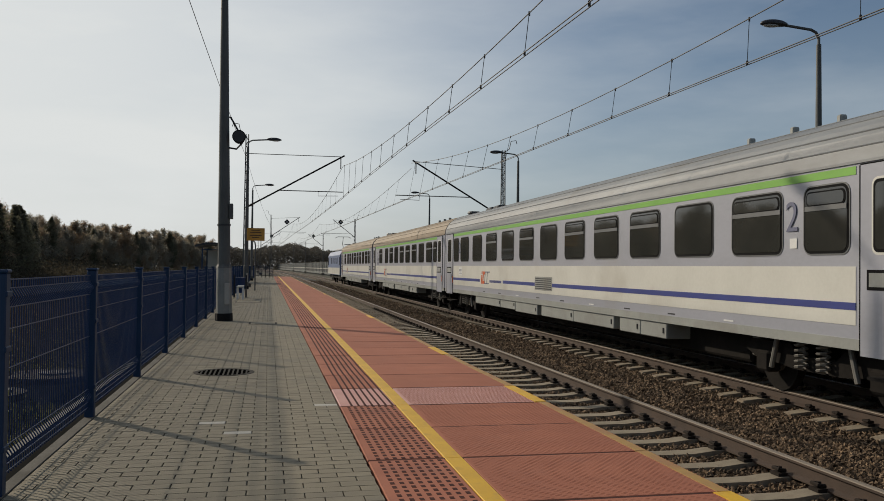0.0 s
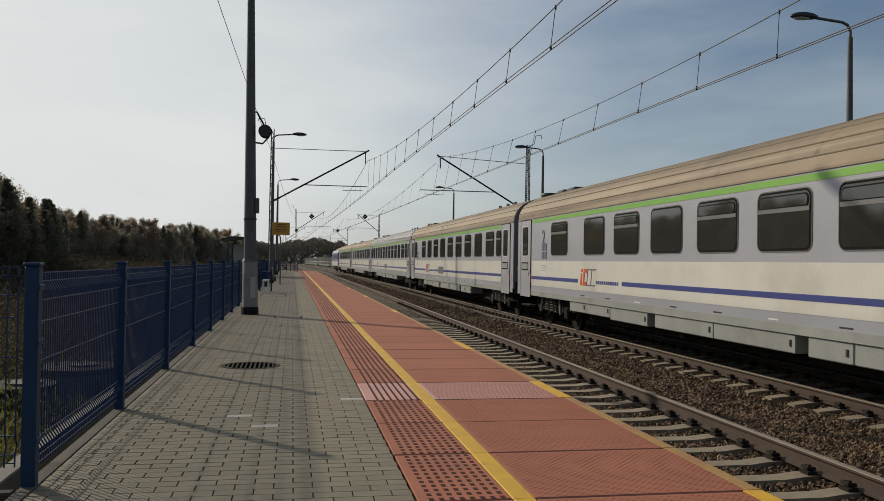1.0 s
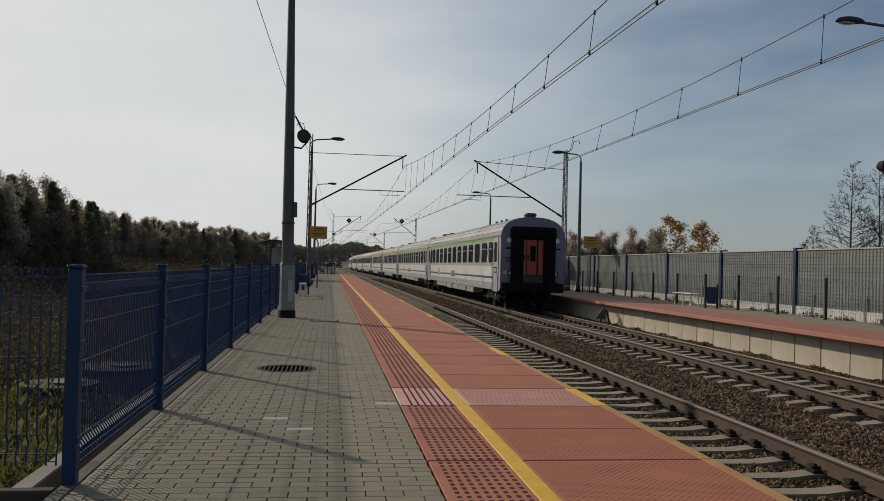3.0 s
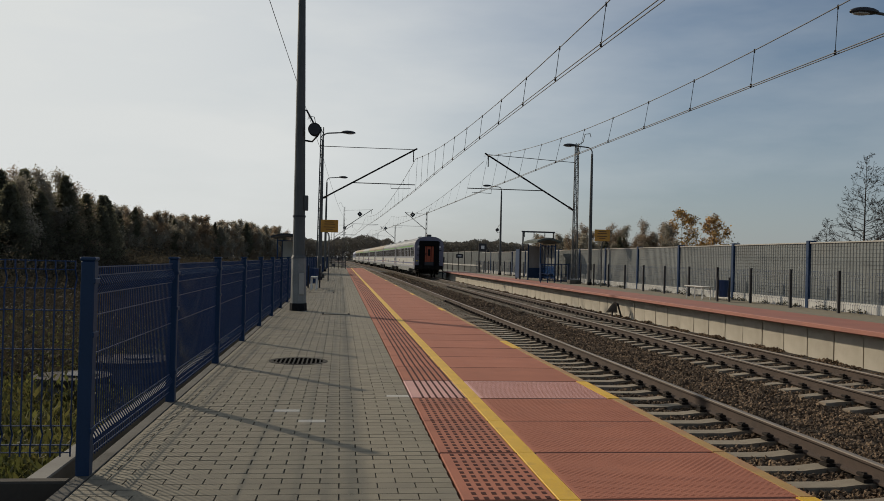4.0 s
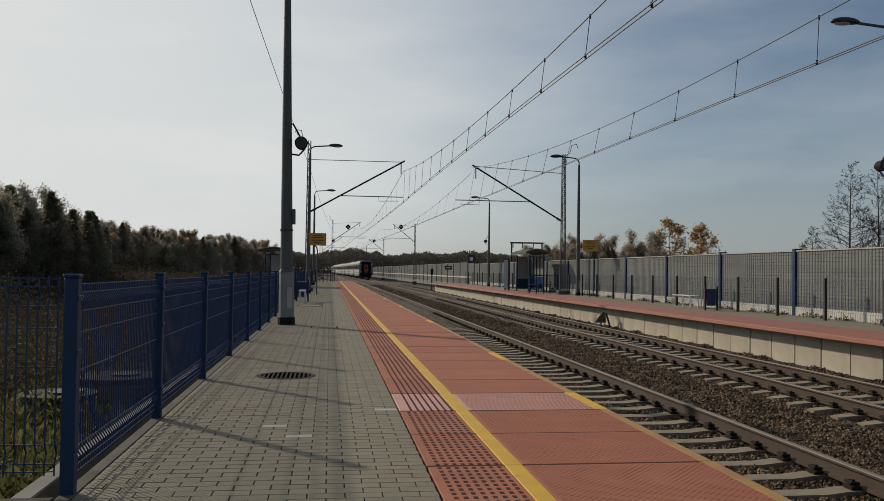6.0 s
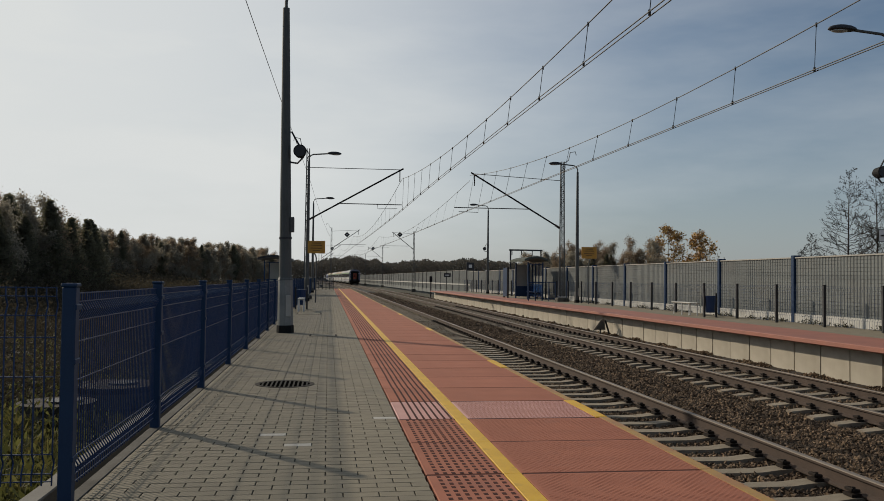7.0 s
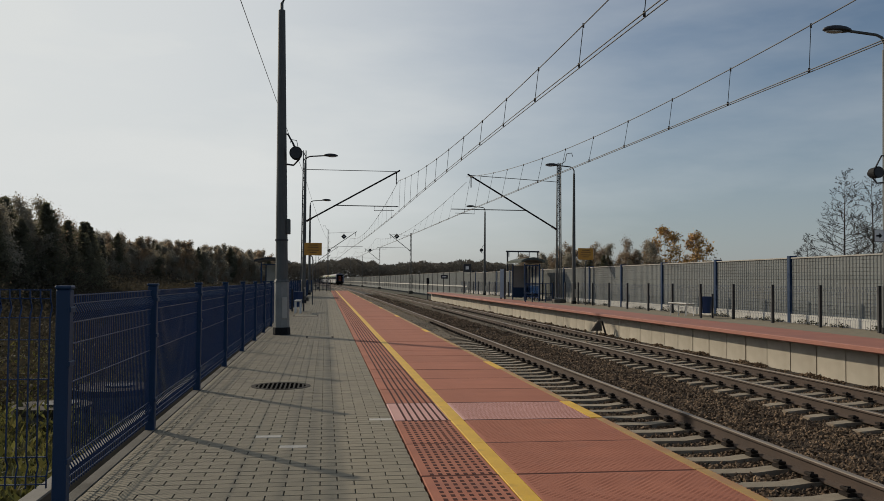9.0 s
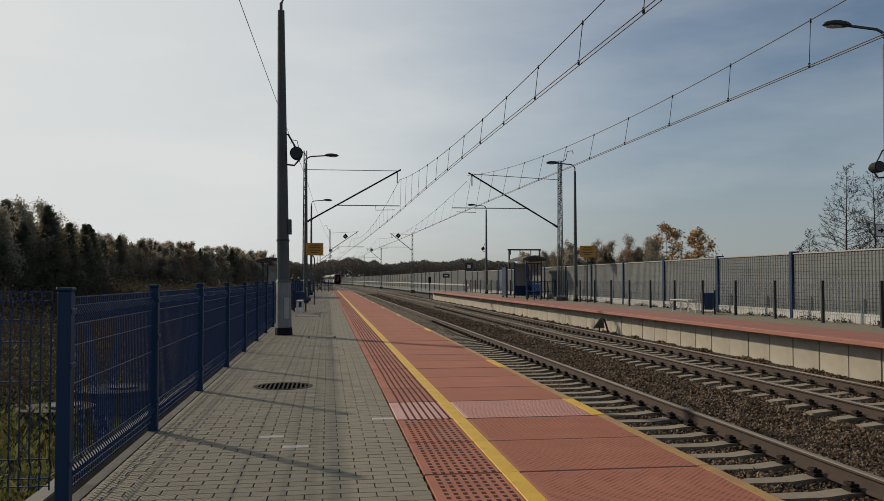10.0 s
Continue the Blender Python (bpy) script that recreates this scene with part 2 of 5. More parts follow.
M_LILAC = mat("end_lilac", (0.165, 0.16, 0.22), (0.13, 0.128, 0.175), 2, 0.45, fine=15, dirt=((0.15, 0.15, 0.17), 1.2, 0.5))
M_LOGO = mat("logo_orange", (0.65, 0.12, 0.025), None, 2, 0.4)
M_LABEL = mat("label_yellow", (0.7, 0.6, 0.03), None, 2, 0.5)
M_LOCO = mat("loco_blue", (0.17, 0.22, 0.36), None, 2, 0.4)


# ---- mesh helpers ----
def box(bm, x0, x1, y0, y1, z0, z1, bevel=0.0):
    r = bmesh.ops.create_cube(bm, size=1)
    for v in r["verts"]:
        v.co = Vector(((x0 + x1) / 2 + v.co.x * (x1 - x0), (y0 + y1) / 2 + v.co.y * (y1 - y0), (z0 + z1) / 2 + v.co.z * (z1 - z0)))
    if bevel:
        es = list({e for v in r["verts"] for e in v.link_edges})
        bmesh.ops.bevel(bm, geom=es, offset=bevel, segments=1, affect="EDGES")
    return bm


def tube(bm, a, b, r0, r1=None, n=8, caps=True):
    """A tapered rod from a to b."""
    a, b = Vector(a), Vector(b)
    d = b - a
    r = bmesh.ops.create_cone(bm, cap_ends=caps, segments=n, radius1=r0, radius2=r0 if r1 is None else r1, depth=d.length)
    m = Matrix.Translation((a + b) / 2) @ d.to_track_quat("Z", "Y").to_matrix().to_4x4()
    bmesh.ops.transform(bm, matrix=m, verts=r["verts"])
    return bm


def polytube(bm, pts, r, n=6):
    """One bent rod through all the points."""
    pts = [Vector(q) for q in pts]
    rings = []
    for i, q in enumerate(pts):
        d = (pts[min(i + 1, len(pts) - 1)] - pts[max(i - 1, 0)]).normalized()
        u = d.cross(Vector((0.31, 0.17, 0.94)) if abs(d.z) < 0.9 else Vector((1, 0.1, 0))).normalized()
        w = d.cross(u)
        rings.append([bm.verts.new(q + r * (math.cos(k * math.tau / n) * u + math.sin(k * math.tau / n) * w)) for k in range(n)])
    for a, b in zip(rings[:-1], rings[1:]):
        for k in range(n):
            bm.faces.new((a[k], a[(k + 1) % n], b[(k + 1) % n], b[k]))
    bm.faces.new(rings[0][::-1])
    bm.faces.new(rings[-1])
    return bm


def prism(bm, profile, axis, a, b):
    """A closed outline of (u, v) pairs, swept from a to b along an axis."""
    put = {"x": lambda u, v, s: (s, u, v), "y": lambda u, v, s: (u, s, v), "z": lambda u, v, s: (u, v, s)}[axis]
    va = [bm.verts.new(put(u, v, a)) for u, v in profile]
    vb = [bm.verts.new(put(u, v, b)) for u, v in profile]
    n = len(profile)
    for i in range(n):
        bm.faces.new((va[i], va[(i + 1) % n], vb[(i + 1) % n], vb[i]))
    bm.faces.new(va[::-1])
    bm.faces.new(vb)
    return bm


def mesh_of(name, bm, material, smooth=False):
    bmesh.ops.recalc_face_normals(bm, faces=bm.faces[:])
    me = bpy.data.meshes.new(name)
    bm.to_mesh(me)
    bm.free()
    me.materials.append(material)
    if smooth:
        for p in me.polygons:
            p.use_smooth = True
    return me


def part(name, bm, material, parent=None, label="", smooth=False, at=None):
    me = bm if isinstance(bm, bpy.types.Mesh) else mesh_of(name, bm, material, smooth)
    ob = new(name, me)
    ob.parent = parent
    if at is not None:
        ob.matrix_basis = at
    if label:
        ob["label"] = label
    return ob


def thing(name, label, category, at=None, group="", kind=""):
    ob = new(name)
    if at is not None:
        ob.matrix_basis = at
    return tagged(ob, label, category, group, kind)


def B():
    return bmesh.new()


def soup(name, verts, faces, material):
    """One mesh from arrays of vertices and of equal-sided faces."""
    verts, faces = np.asarray(verts, np.float32), np.asarray(faces, np.int32)
    me = bpy.data.meshes.new(name)
    k = faces.shape[1]
    me.vertices.add(len(verts))
    me.vertices.foreach_set("co", verts.ravel())
    me.loops.add(faces.size)
    me.loops.foreach_set("vertex_index", faces.ravel())
    me.polygons.add(len(faces))
    me.polygons.foreach_set("loop_start", np.arange(0, faces.size, k, dtype=np.int32))
    me.polygons.foreach_set("use_smooth", np.zeros(len(faces), dtype=bool))
    me.update(calc_edges=True)
    me.validate()
    me.materials.append(material)
    return me


CUBE = np.array([(x, y, z) for x in (0, 1) for y in (0, 1) for z in (0, 1)], np.float32)
CUBE_F = np.array([(0, 1, 3, 2), (4, 6, 7, 5), (0, 4, 5, 1), (2, 3, 7, 6), (0, 2, 6, 4), (1, 5, 7, 3)])


def boxes(name, lows, highs, material):
    """Many boxes in one mesh, from arrays of their low and high corners."""
    lows, highs = np.asarray(lows, np.float32), np.asarray(highs, np.float32)
    v = (lows[:, None] + CUBE[None] * (highs - lows)[:, None]).reshape(-1, 3)
    f = (CUBE_F[None] + 8 * np.arange(len(lows))[:, None, None]).reshape(-1, 4)
    return soup(name, v, f, material)


def bend(y):
    """How far the line has swung to the left at y."""
    return -max(0.0, y - 50.0) ** 2 / 16000.0


def heading(y):
    return math.degrees(math.atan(max(0.0, y - 50.0) / 8000.0))


RAIL = -0.66                       # top of rail; the near platform is 0
NEAR, FAR = 4.55, 8.82             # the tracks' axes
EDGE, FAREDGE, FARTOP = 2.63, 10.5, -0.02

# ---- ground ----
def ground():
    bm = B()
    xs = [-1500, -700, -300, -150, -80] + list(np.arange(-50, 0, 2.0)) + [0, 20, 60, 150, 400, 900, 1800]
    ys = [-600, -200, -60, -20] + list(np.arange(-8, 60, 2.0)) + list(range(60, 200, 10)) + [250, 400, 800, 1600, 3000]
    grid = []
    for y in ys:
        row = []
        for x in xs:
            z = -1.02
            if -52 < x < -1.9:
                z += 0.22 * noise.noise((x * 0.21, y * 0.21, 0)) + 0.1 * noise.noise((x * 0.7, y * 0.7, 3)) - 0.004 * (-x - 1.9)
            row.append(bm.verts.new((x, y, z)))
        grid.append(row)
    for a, b in zip(grid[:-1], grid[1:]):
        for i in range(len(xs) - 1):
            bm.faces.new((a[i], a[i + 1], b[i + 1], b[i]))
    return tagged(new("ground", mesh_of("ground", bm, M_GRASS)), "rough grassy earth with low weeds and bare soil", "ground", kind="structure")


ground()


def swept(name, profile, material, y0, y1, axis_x, label="", category="", kind="", parent=None, smooth=False, step=10.0):
    """A profile of (x, z) pairs swept along the line beside an axis, following its bend."""
    bm = B()
    ys = [y0] + [y for y in np.arange(math.ceil((y0 + 1) / step) * step, y1 - 1, step)] + [y1]
    rings = [[bm.verts.new((axis_x + bend(y) + u, y, v)) for u, v in profile] for y in ys]
    n = len(profile)
    for a, b in zip(rings[:-1], rings[1:]):
        for i in range(n):
            bm.faces.new((a[i], a[(i + 1) % n], b[(i + 1) % n], b[i]))
    bm.faces.new(rings[0])
    bm.faces.new(rings[-1][::-1])
    ob = part(name, bm, material, parent, smooth=smooth)
    return tagged(ob, label, category, kind=kind)


# ballast bed under both tracks; its dark colour paints the shade between the stones
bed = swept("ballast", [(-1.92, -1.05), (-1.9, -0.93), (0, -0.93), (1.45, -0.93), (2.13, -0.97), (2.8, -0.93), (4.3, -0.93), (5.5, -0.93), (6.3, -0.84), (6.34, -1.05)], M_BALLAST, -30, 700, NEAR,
            "brown ballast bed under two tracks, darkened as shade between its stones", "ballast", "structure")

RAILP = [(-0.075, -0.172), (0.075, -0.172), (0.075, -0.155), (0.012, -0.135), (0.009, -0.045), (0.036, -0.034), (0.036, -0.012),
         (-0.036, -0.012), (-0.036, -0.034), (-0.009, -0.045), (-0.012, -0.135), (-0.075, -0.155)]
HEADP = [(-0.036, -0.012), (0.036, -0.012), (0.034, -0.004), (0.024, 0.0), (-0.024, 0.0), (-0.034, -0.004)]
TRACKS = {}
for axis in (NEAR, FAR):
    track = thing("railway_track", "rusty steel rails on concrete sleepers", "track", kind="structure")
    TRACKS[axis] = track
    for side in (-0.7525, 0.7525):
        r = swept("rail", [(u, v + RAIL) for u, v in RAILP], M_RUST, -30, 700, axis + side, parent=track)
        swept("rail_head", [(u, v + RAIL) for u, v in HEADP], M_STEEL, -30, 700, axis + side, "bright worn running surface", parent=r)


def track_pieces():
    """Sleepers each on its own near the camera, joined farther off, with their clips."""
    bm = B()
    prism(bm, [(-1.25, -1.03), (1.25, -1.03), (1.25, -0.865), (1.1, -0.850), (0.95, -0.838), (0.55, -0.838), (0.32, -0.862),
               (-0.32, -0.862), (-0.55, -0.838), (-0.95, -0.838), (-1.1, -0.850), (-1.25, -0.865)], "y", -0.105, 0.105)
    bmesh.ops.bevel(bm, geom=[e for e in bm.edges if abs((e.verts[0].co - e.verts[1].co).y) < 1e-6 and max(e.verts[0].co.z, e.verts[1].co.z) > -0.9 and e.verts[0].co.z > -0.9], offset=0.02, segments=1, affect="EDGES")
    sleeper = mesh_of("sleeper", bm, M_SLEEPER)
    bm = B()
    for s in (-0.7525, 0.7525):
        for d in (-1, 1):
            box(bm, s + d * 0.12 - 0.05, s + d * 0.12 + 0.05, -0.07, 0.07, -0.835, -0.805)
            tube(bm, (s + d * 0.15, -0.05, -0.77), (s + d * 0.08, -0.05, -0.78), 0.017, n=6)
            tube(bm, (s + d * 0.15, 0.05, -0.77), (s + d * 0.08, 0.05, -0.78), 0.017, n=6)
            tube(bm, (s + d * 0.15, -0.055, -0.77), (s + d * 0.15, 0.055, -0.77), 0.018, n=6)
            tube(bm, (s + d * 0.11, 0, -0.81), (s + d * 0.11, 0, -0.75), 0.02, n=6)
    clip = mesh_of("rail_clip", bm, M_CLIP)
    count = 0
    for axis, first in ((NEAR, 0.33), (FAR, 0.1)):
        for k in range(0, 70 if axis == NEAR else 105):
            y = -2.4 + first + 0.6 * k
            s = part("sleeper", sleeper, None, TRACKS[axis], at=pose(axis, y, 0, 0, 0, random.uniform(-0.4, 0.4)))
            part("rail_clip", clip, None, s)
        lows, highs, y = [], [], y + 0.6
        while y < 260:
            x = axis + bend(y)
            lows.append((x - 1.25, y - 0.12, -1.03)), highs.append((x + 1.25, y + 0.12, -0.85))
            if y < 130:
                for s in (-0.89, -0.62, 0.62, 0.89):
                    lows.append((x + s - 0.05, y - 0.07, -0.85)), highs.append((x + s + 0.05, y + 0.07, -0.77))
            y += 0.6
        tagged(part("far_sleepers", boxes("far_sleepers", lows, highs, M_SLEEPER), None, TRACKS[axis]), "concrete sleepers running into the distance", kind="stuff")


def bend_np(y):
    return np.array([bend(v) for v in y])


def ballast_stones():
    """Crushed stones, each a squashed uneven octahedron."""
    rng = np.random.default_rng(4)
    octa = np.array([(1, 0, 0), (-1, 0, 0), (0, 1, 0), (0, -1, 0), (0, 0, 1), (0, 0, -1)], np.float32)
    of = np.array([(0, 2, 4), (2, 1, 4), (1, 3, 4), (3, 0, 4), (2, 0, 5), (1, 2, 5), (3, 1, 5), (0, 3, 5)])
    spots = []
    for y0, y1, dens, size in ((-8, 2.5, 90, 0.05), (2.5, 12, 760, 0.031), (12, 26, 440, 0.036), (26, 60, 90, 0.052), (60, 120, 16, 0.08)):
        n = int((y1 - y0) * 8.2 * dens)
        spots.append(np.column_stack([rng.uniform(2.66, 10.87, n), rng.uniform(y0, y1, n), np.full(n, size)]))
    s = np.concatenate(spots)
    n = len(s)
    # the bed is filled almost to the sleepers' tops, which are brushed clear, and banked over their ends
    clear = np.zeros(n, bool)
    bank = np.zeros(n)
    for axis, first in ((NEAR, 0.33), (FAR, 0.1)):
        off = np.abs(s[:, 0] - axis - bend_np(s[:, 1]))
        dy = np.abs((s[:, 1] + 2.4 - first + 0.3) % 0.6 - 0.3)
        clear |= (off < rng.uniform(1.08, 1.24, n)) & (dy < 0.078)
        bank = np.maximum(bank, np.where(off < 1.0, np.interp(np.abs(off - 0.75), [0.12, 0.3], [0.022, 0.0]), 0.0))
    s, bank = s[~clear], bank[~clear]
    n = len(s)
    mound = -0.918 + bank + 0.012 * np.sin(s[:, 0] * 3.1) * np.sin(s[:, 1] * 1.7) - 0.03 * np.exp(-((s[:, 0] - 6.68) / 0.3) ** 2)
    # heaped against the far platform's front
    mound += np.clip((s[:, 0] - 10.05) / 0.75, 0, 1) * (0.055 + 0.03 * np.sin(s[:, 1] * 2.3) + 0.025 * np.sin(s[:, 1] * 5.9 + 1))
    scale = s[:, 2][:, None] * rng.uniform(0.55, 1.35, (n, 3)) * (1, 1, 0.75)
    v = octa[None] * scale[:, None] * rng.uniform(0.7, 1.25, (n, 6, 1))
    q = rng.normal(size=(n, 4))
    q /= np.linalg.norm(q, axis=1)[:, None]
    w, x, y, z = q.T
    R = np.stack([np.stack([1 - 2 * (y * y + z * z), 2 * (x * y - z * w), 2 * (x * z + y * w)], -1),
                  np.stack([2 * (x * y + z * w), 1 - 2 * (x * x + z * z), 2 * (y * z - x * w)], -1),
                  np.stack([2 * (x * z - y * w), 2 * (y * z + x * w), 1 - 2 * (x * x + y * y)], -1)], -2)
    v = np.einsum("nij,nkj->nki", R, v)
    v[:, :, 0] += s[:, 0, None]
    v[:, :, 1] += s[:, 1, None]
    v[:, :, 2] += (mound + rng.uniform(-0.008, 0.03, n))[:, None]
    f = (of[None] + 6 * np.arange(n)[:, None, None]).reshape(-1, 3)
    tagged(new("ballast_stones", soup("ballast_stones", v.reshape(-1, 3), f, M_STONE)), "loose brown and grey crushed track stones", "gravel", kind="stuff")


ballast_stones()

# ---- near platform ----
PLAT = thing("platform", "block-paved platform with red tactile slabs along its edge", "platform", kind="structure")
part("paving_bed", box(B(), -1.149, 0.80, 3.2, 92, -1.0, -0.012), M_JOINT, PLAT)
part("edge_wall", box(B(), 0.80, 2.50, -12, 92, -1.0, -0.075), M_JOINT, PLAT)
part("paving_behind", box(B(), -9.0, 0.80, -12, 3.2, -1.0, -0.001), M_BRICKS, PLAT, "grey block paving")
part("drain_channel", box(B(), -1.95, -1.8, 4.9, 92, -1.1, -0.42, 0.01), M_OLDCONC, PLAT, "weathered concrete channel edge beyond the fence")
part("fence_kerb", box(B(), -1.15, -1.075, 3.3, 92, -0.9, 0.004, 0.003), M_KERB, PLAT, "dirty concrete kerb under the fence, also darkened for shade")


def slabs():
    """Metre-long red edge slabs: a studded or grooved warning strip, a yellow line, a chequered field."""
    bm = box(B(), 1.405, EDGE, 0.014, 0.986, -0.075, -0.003, 0.004)
    field = mesh_of("slab", bm, M_RED)
    palefield = field.copy()
    palefield.materials[0] = M_PALE
    lows, highs = [], []
    for i in range(29):
        for j in range(40):
            x, y = 1.43 + i * 0.042 + (j % 2) * 0.021, 0.03 + j * 0.0235
            lows.append((x, y, -0.0035)), highs.append((x + 0.022, y + 0.010, -0.0021))
    studs = boxes("chequer", lows, highs, M_RED)
    bm = box(B(), 0.815, 1.285, 0.014, 0.986, -0.075, -0.002, 0.004)
    strip = mesh_of("tactile_base", bm, M_RED)
    palestrip = strip.copy()
    palestrip.materials[0] = M_PALE
    # grooves and stud rows are dark red bars, nearly flush with the strip
    groove = boxes("grooves", [(0.905 + 0.058 * i, 0.006, -0.003) for i in range(7)], [(0.923 + 0.058 * i, 0.994, -0.0004) for i in range(7)], M_DARKRED)
    lows, highs = [], []
    for j in range(12):
        for i in range(8):
            x, y = 0.87 + 0.052 * i + (0.0), 0.02 + j * 0.082
            lows.append((x, y, -0.003)), highs.append((x + 0.024, y + 0.042, -0.0004))
    holes = boxes("stud_rows", lows, highs, M_DARKRED)
    line = mesh_of("yellow_line", box(B(), 1.29, 1.40, 0.0, 1.0, -0.075, 0.0, 0.003), M_YELLOW)
    edge = mesh_of("edge_mark", box(B(), EDGE - 0.10, EDGE + 0.004, 0.006, 0.994, -0.07, 0.0015), M_YELLOW)
    worn = mesh_of("edge_mark", box(B(), EDGE - 0.07, EDGE + 0.004, 0.006, 0.994, -0.07, 0.0012), M_EDGEWORN)
    joint = mesh_of("joint_strip", box(B(), 0.82, EDGE - 0.11, -0.0125, 0.0125, -0.07, -0.0045), M_DARKRED)
    for k in range(-16, 87):
        y = 5.17 + k
        part("joint_strip", joint, None, PLAT, at=pose(0, y, 0))
        m = pose(random.uniform(-0.002, 0.002), y, random.uniform(-0.002, 0.001))
        s = part("slab", palefield if k == 2 else field, None, PLAT, at=m)
        if -3 < k < 3:
            part("chequer", studs, None, s)
        t = part("tactile_slab", palestrip if k == 2 else strip, None, PLAT, at=m)
        part("grooves" if k >= 2 else "stud_rows", groove if k >= 2 else holes, None, t)
        part("yellow_line", line, None, PLAT, at=pose(0, y, 0))
        yel = k == 2 or (k - 6) % 8 == 0
        part("edge_mark", edge if yel else worn, None, s)
    part("front_skirt", box(B(), EDGE - 0.14, EDGE - 0.1, -12, 92, -1.0, -0.08), M_CONC, PLAT)


M_DARKRED = mat("dark_red_inlay", (0.055, 0.022, 0.018), (0.085, 0.033, 0.027), 4, 0.9, spec=0.15)
M_EDGEWORN = mat("worn_yellow", (0.40, 0.25, 0.07), (0.34, 0.17, 0.08), 6, 0.7, fine=50)
slabs()


def drain_cover(x, y):
    """A round slotted cast-iron cover in a ring."""
    t = thing("manhole_cover", "round cast-iron drain cover with slots, set in paving", "drain cover", pose(x, y, 0.0))
    # a flush black disc paints the shade seen through the slots; no hole below
    bm = B()
    tube(bm, (0, 0, -0.03), (0, 0, 0.001), 0.31, n=40)
    part("well", bm, M_SLOTSHADE, t)
    bm = B()
    rings = [[bm.verts.new((r * math.cos(i * math.tau / 40), r * math.sin(i * math.tau / 40), z)) for i in range(40)] for r, z in ((0.275, -0.008), (0.275, 0.004), (0.325, 0.004), (0.325, -0.008))]
    for a, b in zip(rings, rings[1:] + rings[:1]):
        for i in range(40):
            bm.faces.new((a[i], a[(i + 1) % 40], b[(i + 1) % 40], b[i]))
    part("ring", bm, M_STAIN, t)
    for k in range(-6, 7):
        c = k * 0.048
        h = math.sqrt(0.285 ** 2 - c * c) if abs(c) < 0.285 else 0
        if h:
            part("bar", box(B(), c - 0.009, c + 0.009, -h, h, -0.012, 0.0045), M_STAIN, t)
    return t


drain_cover(-0.25, 9.55)
for x, y, w in ((0.12, 17.4, 0.56), (-0.4, 27.6, 0.8)):
    t = thing("cover_plate", "square iron service cover set flush in the paving", "drain cover", pose(x, y, 0))
    part("frame", box(B(), -w / 2, w / 2, -w / 2, w / 2, -0.02, 0.003), M_CLIP, t)
    part("lid", box(B(), -w / 2 + 0.04, w / 2 - 0.04, -w / 2 + 0.04, w / 2 - 0.04, -0.02, 0.006), M_BRICKS, t)


# ---- fence beside the platform ----
def wire_panel(width, height, folds, material, pitch=0.05, r=0.0034):
    """Welded mesh: upright wires with V folds, and cross wires in pairs; along y from 0."""
    prof, z = [(0.0, 0.04)], 0.04
    for f in folds:
        prof += [(0.0, f - 0.05), (0.03, f), (0.0, f + 0.05)]
    prof.append((0.0, height))
    V, F = [], []

    def bar(a, b, rr):
        a, b = np.array(a), np.array(b)
        d = b - a
        u = np.array((0, 1.0, 0)) if abs(d[1]) < 1e-6 else np.array((0, 0, 1.0))
        w = np.cross(d / np.linalg.norm(d), u)
        k = len(V)
        for p in (a, b):
            for su, sw in ((-1, -1), (1, -1), (1, 1), (-1, 1)):
                V.append(p + rr * (su * u + sw * w))
        F.extend([(k + i, k + (i + 1) % 4, k + 4 + (i + 1) % 4, k + 4 + i) for i in range(4)])

    for i in range(int(width / pitch) + 1):
        y = i * pitch
        for (xa, za), (xb, zb) in zip(prof[:-1], prof[1:]):
            bar((xa, y, za), (xb, y, zb), r)
    zs = [0.06, height - 0.005]
    zs += [folds[0] + (folds[-1] - folds[0]) * k for k in (0.55, 0.80)]
    for f in folds:
        zs += [f - 0.05, f + 0.05]
    for z in zs:
        bar((0.006, 0, z), (0.006, width, z), r * 0.8)
    return soup("wire_mesh", V, F, material)


def fence_post_mesh(h, material, w=0.06):
    bm = box(B(), -w / 2, w / 2, -w / 2, w / 2, -0.25, h, 0.006)
    box(bm, -w / 2 - 0.006, w / 2 + 0.006, -w / 2 - 0.006, w / 2 + 0.006, h, h + 0.02, 0.006)
    return mesh_of("post", bm, material)


FX, FH = -1.115, 1.10
FENCE_Y = [4.69, 6.92] + [9.28 + 2.4 * k for k in range(32)]
fence_post = fence_post_mesh(FH, M_BLUE, 0.07)
fp = wire_panel(2.32, FH - 0.03, (0.15, FH - 0.13), M_DARKBLUE)
clamp = mesh_of("clamp", box(B(), 0.028, 0.042, -0.04, 0.05, 0, 0.03, 0.004), M_BLUE)
for i, y in enumerate(FENCE_Y):
    f = thing("fence_panel", "dark blue welded-mesh fence panel and post on a concrete kerb", "fence", pose(FX, y, 0.02), "blue fence along the platform")
    p = part("post", fence_post, None, f)
    for z in (0.2, 0.7, 0.98):
        part("clamp", clamp, None, p, at=pose(0, 0, z))
    if y < 84:
        gap = (FENCE_Y[i + 1] - y) if i + 1 < len(FENCE_Y) else 2.4
        part("wire_mesh", fp, None, f, at=pose(-0.01, 0.045, 0) @ Matrix.Diagonal((1, (gap - 0.09) / 2.32, 1, 1)))
for k in range(4):
    f = thing("fence_panel", "dark blue welded-mesh fence panel closing the platform's side", "fence", pose(FX - 0.05 - 2.4 * k, 4.72, 0.0, 0, 0, 90), "blue fence along the platform")
    part("wire_mesh", fp, None, f, at=pose(0, 0.03, 0.05))
    part("post", fence_post, None, f, at=pose(0, 2.4, 0))
    part("kerb", box(B(), -0.04, 0.04, 0.03, 2.4, -0.9, -0.03, 0.01), M_STAIN, f)

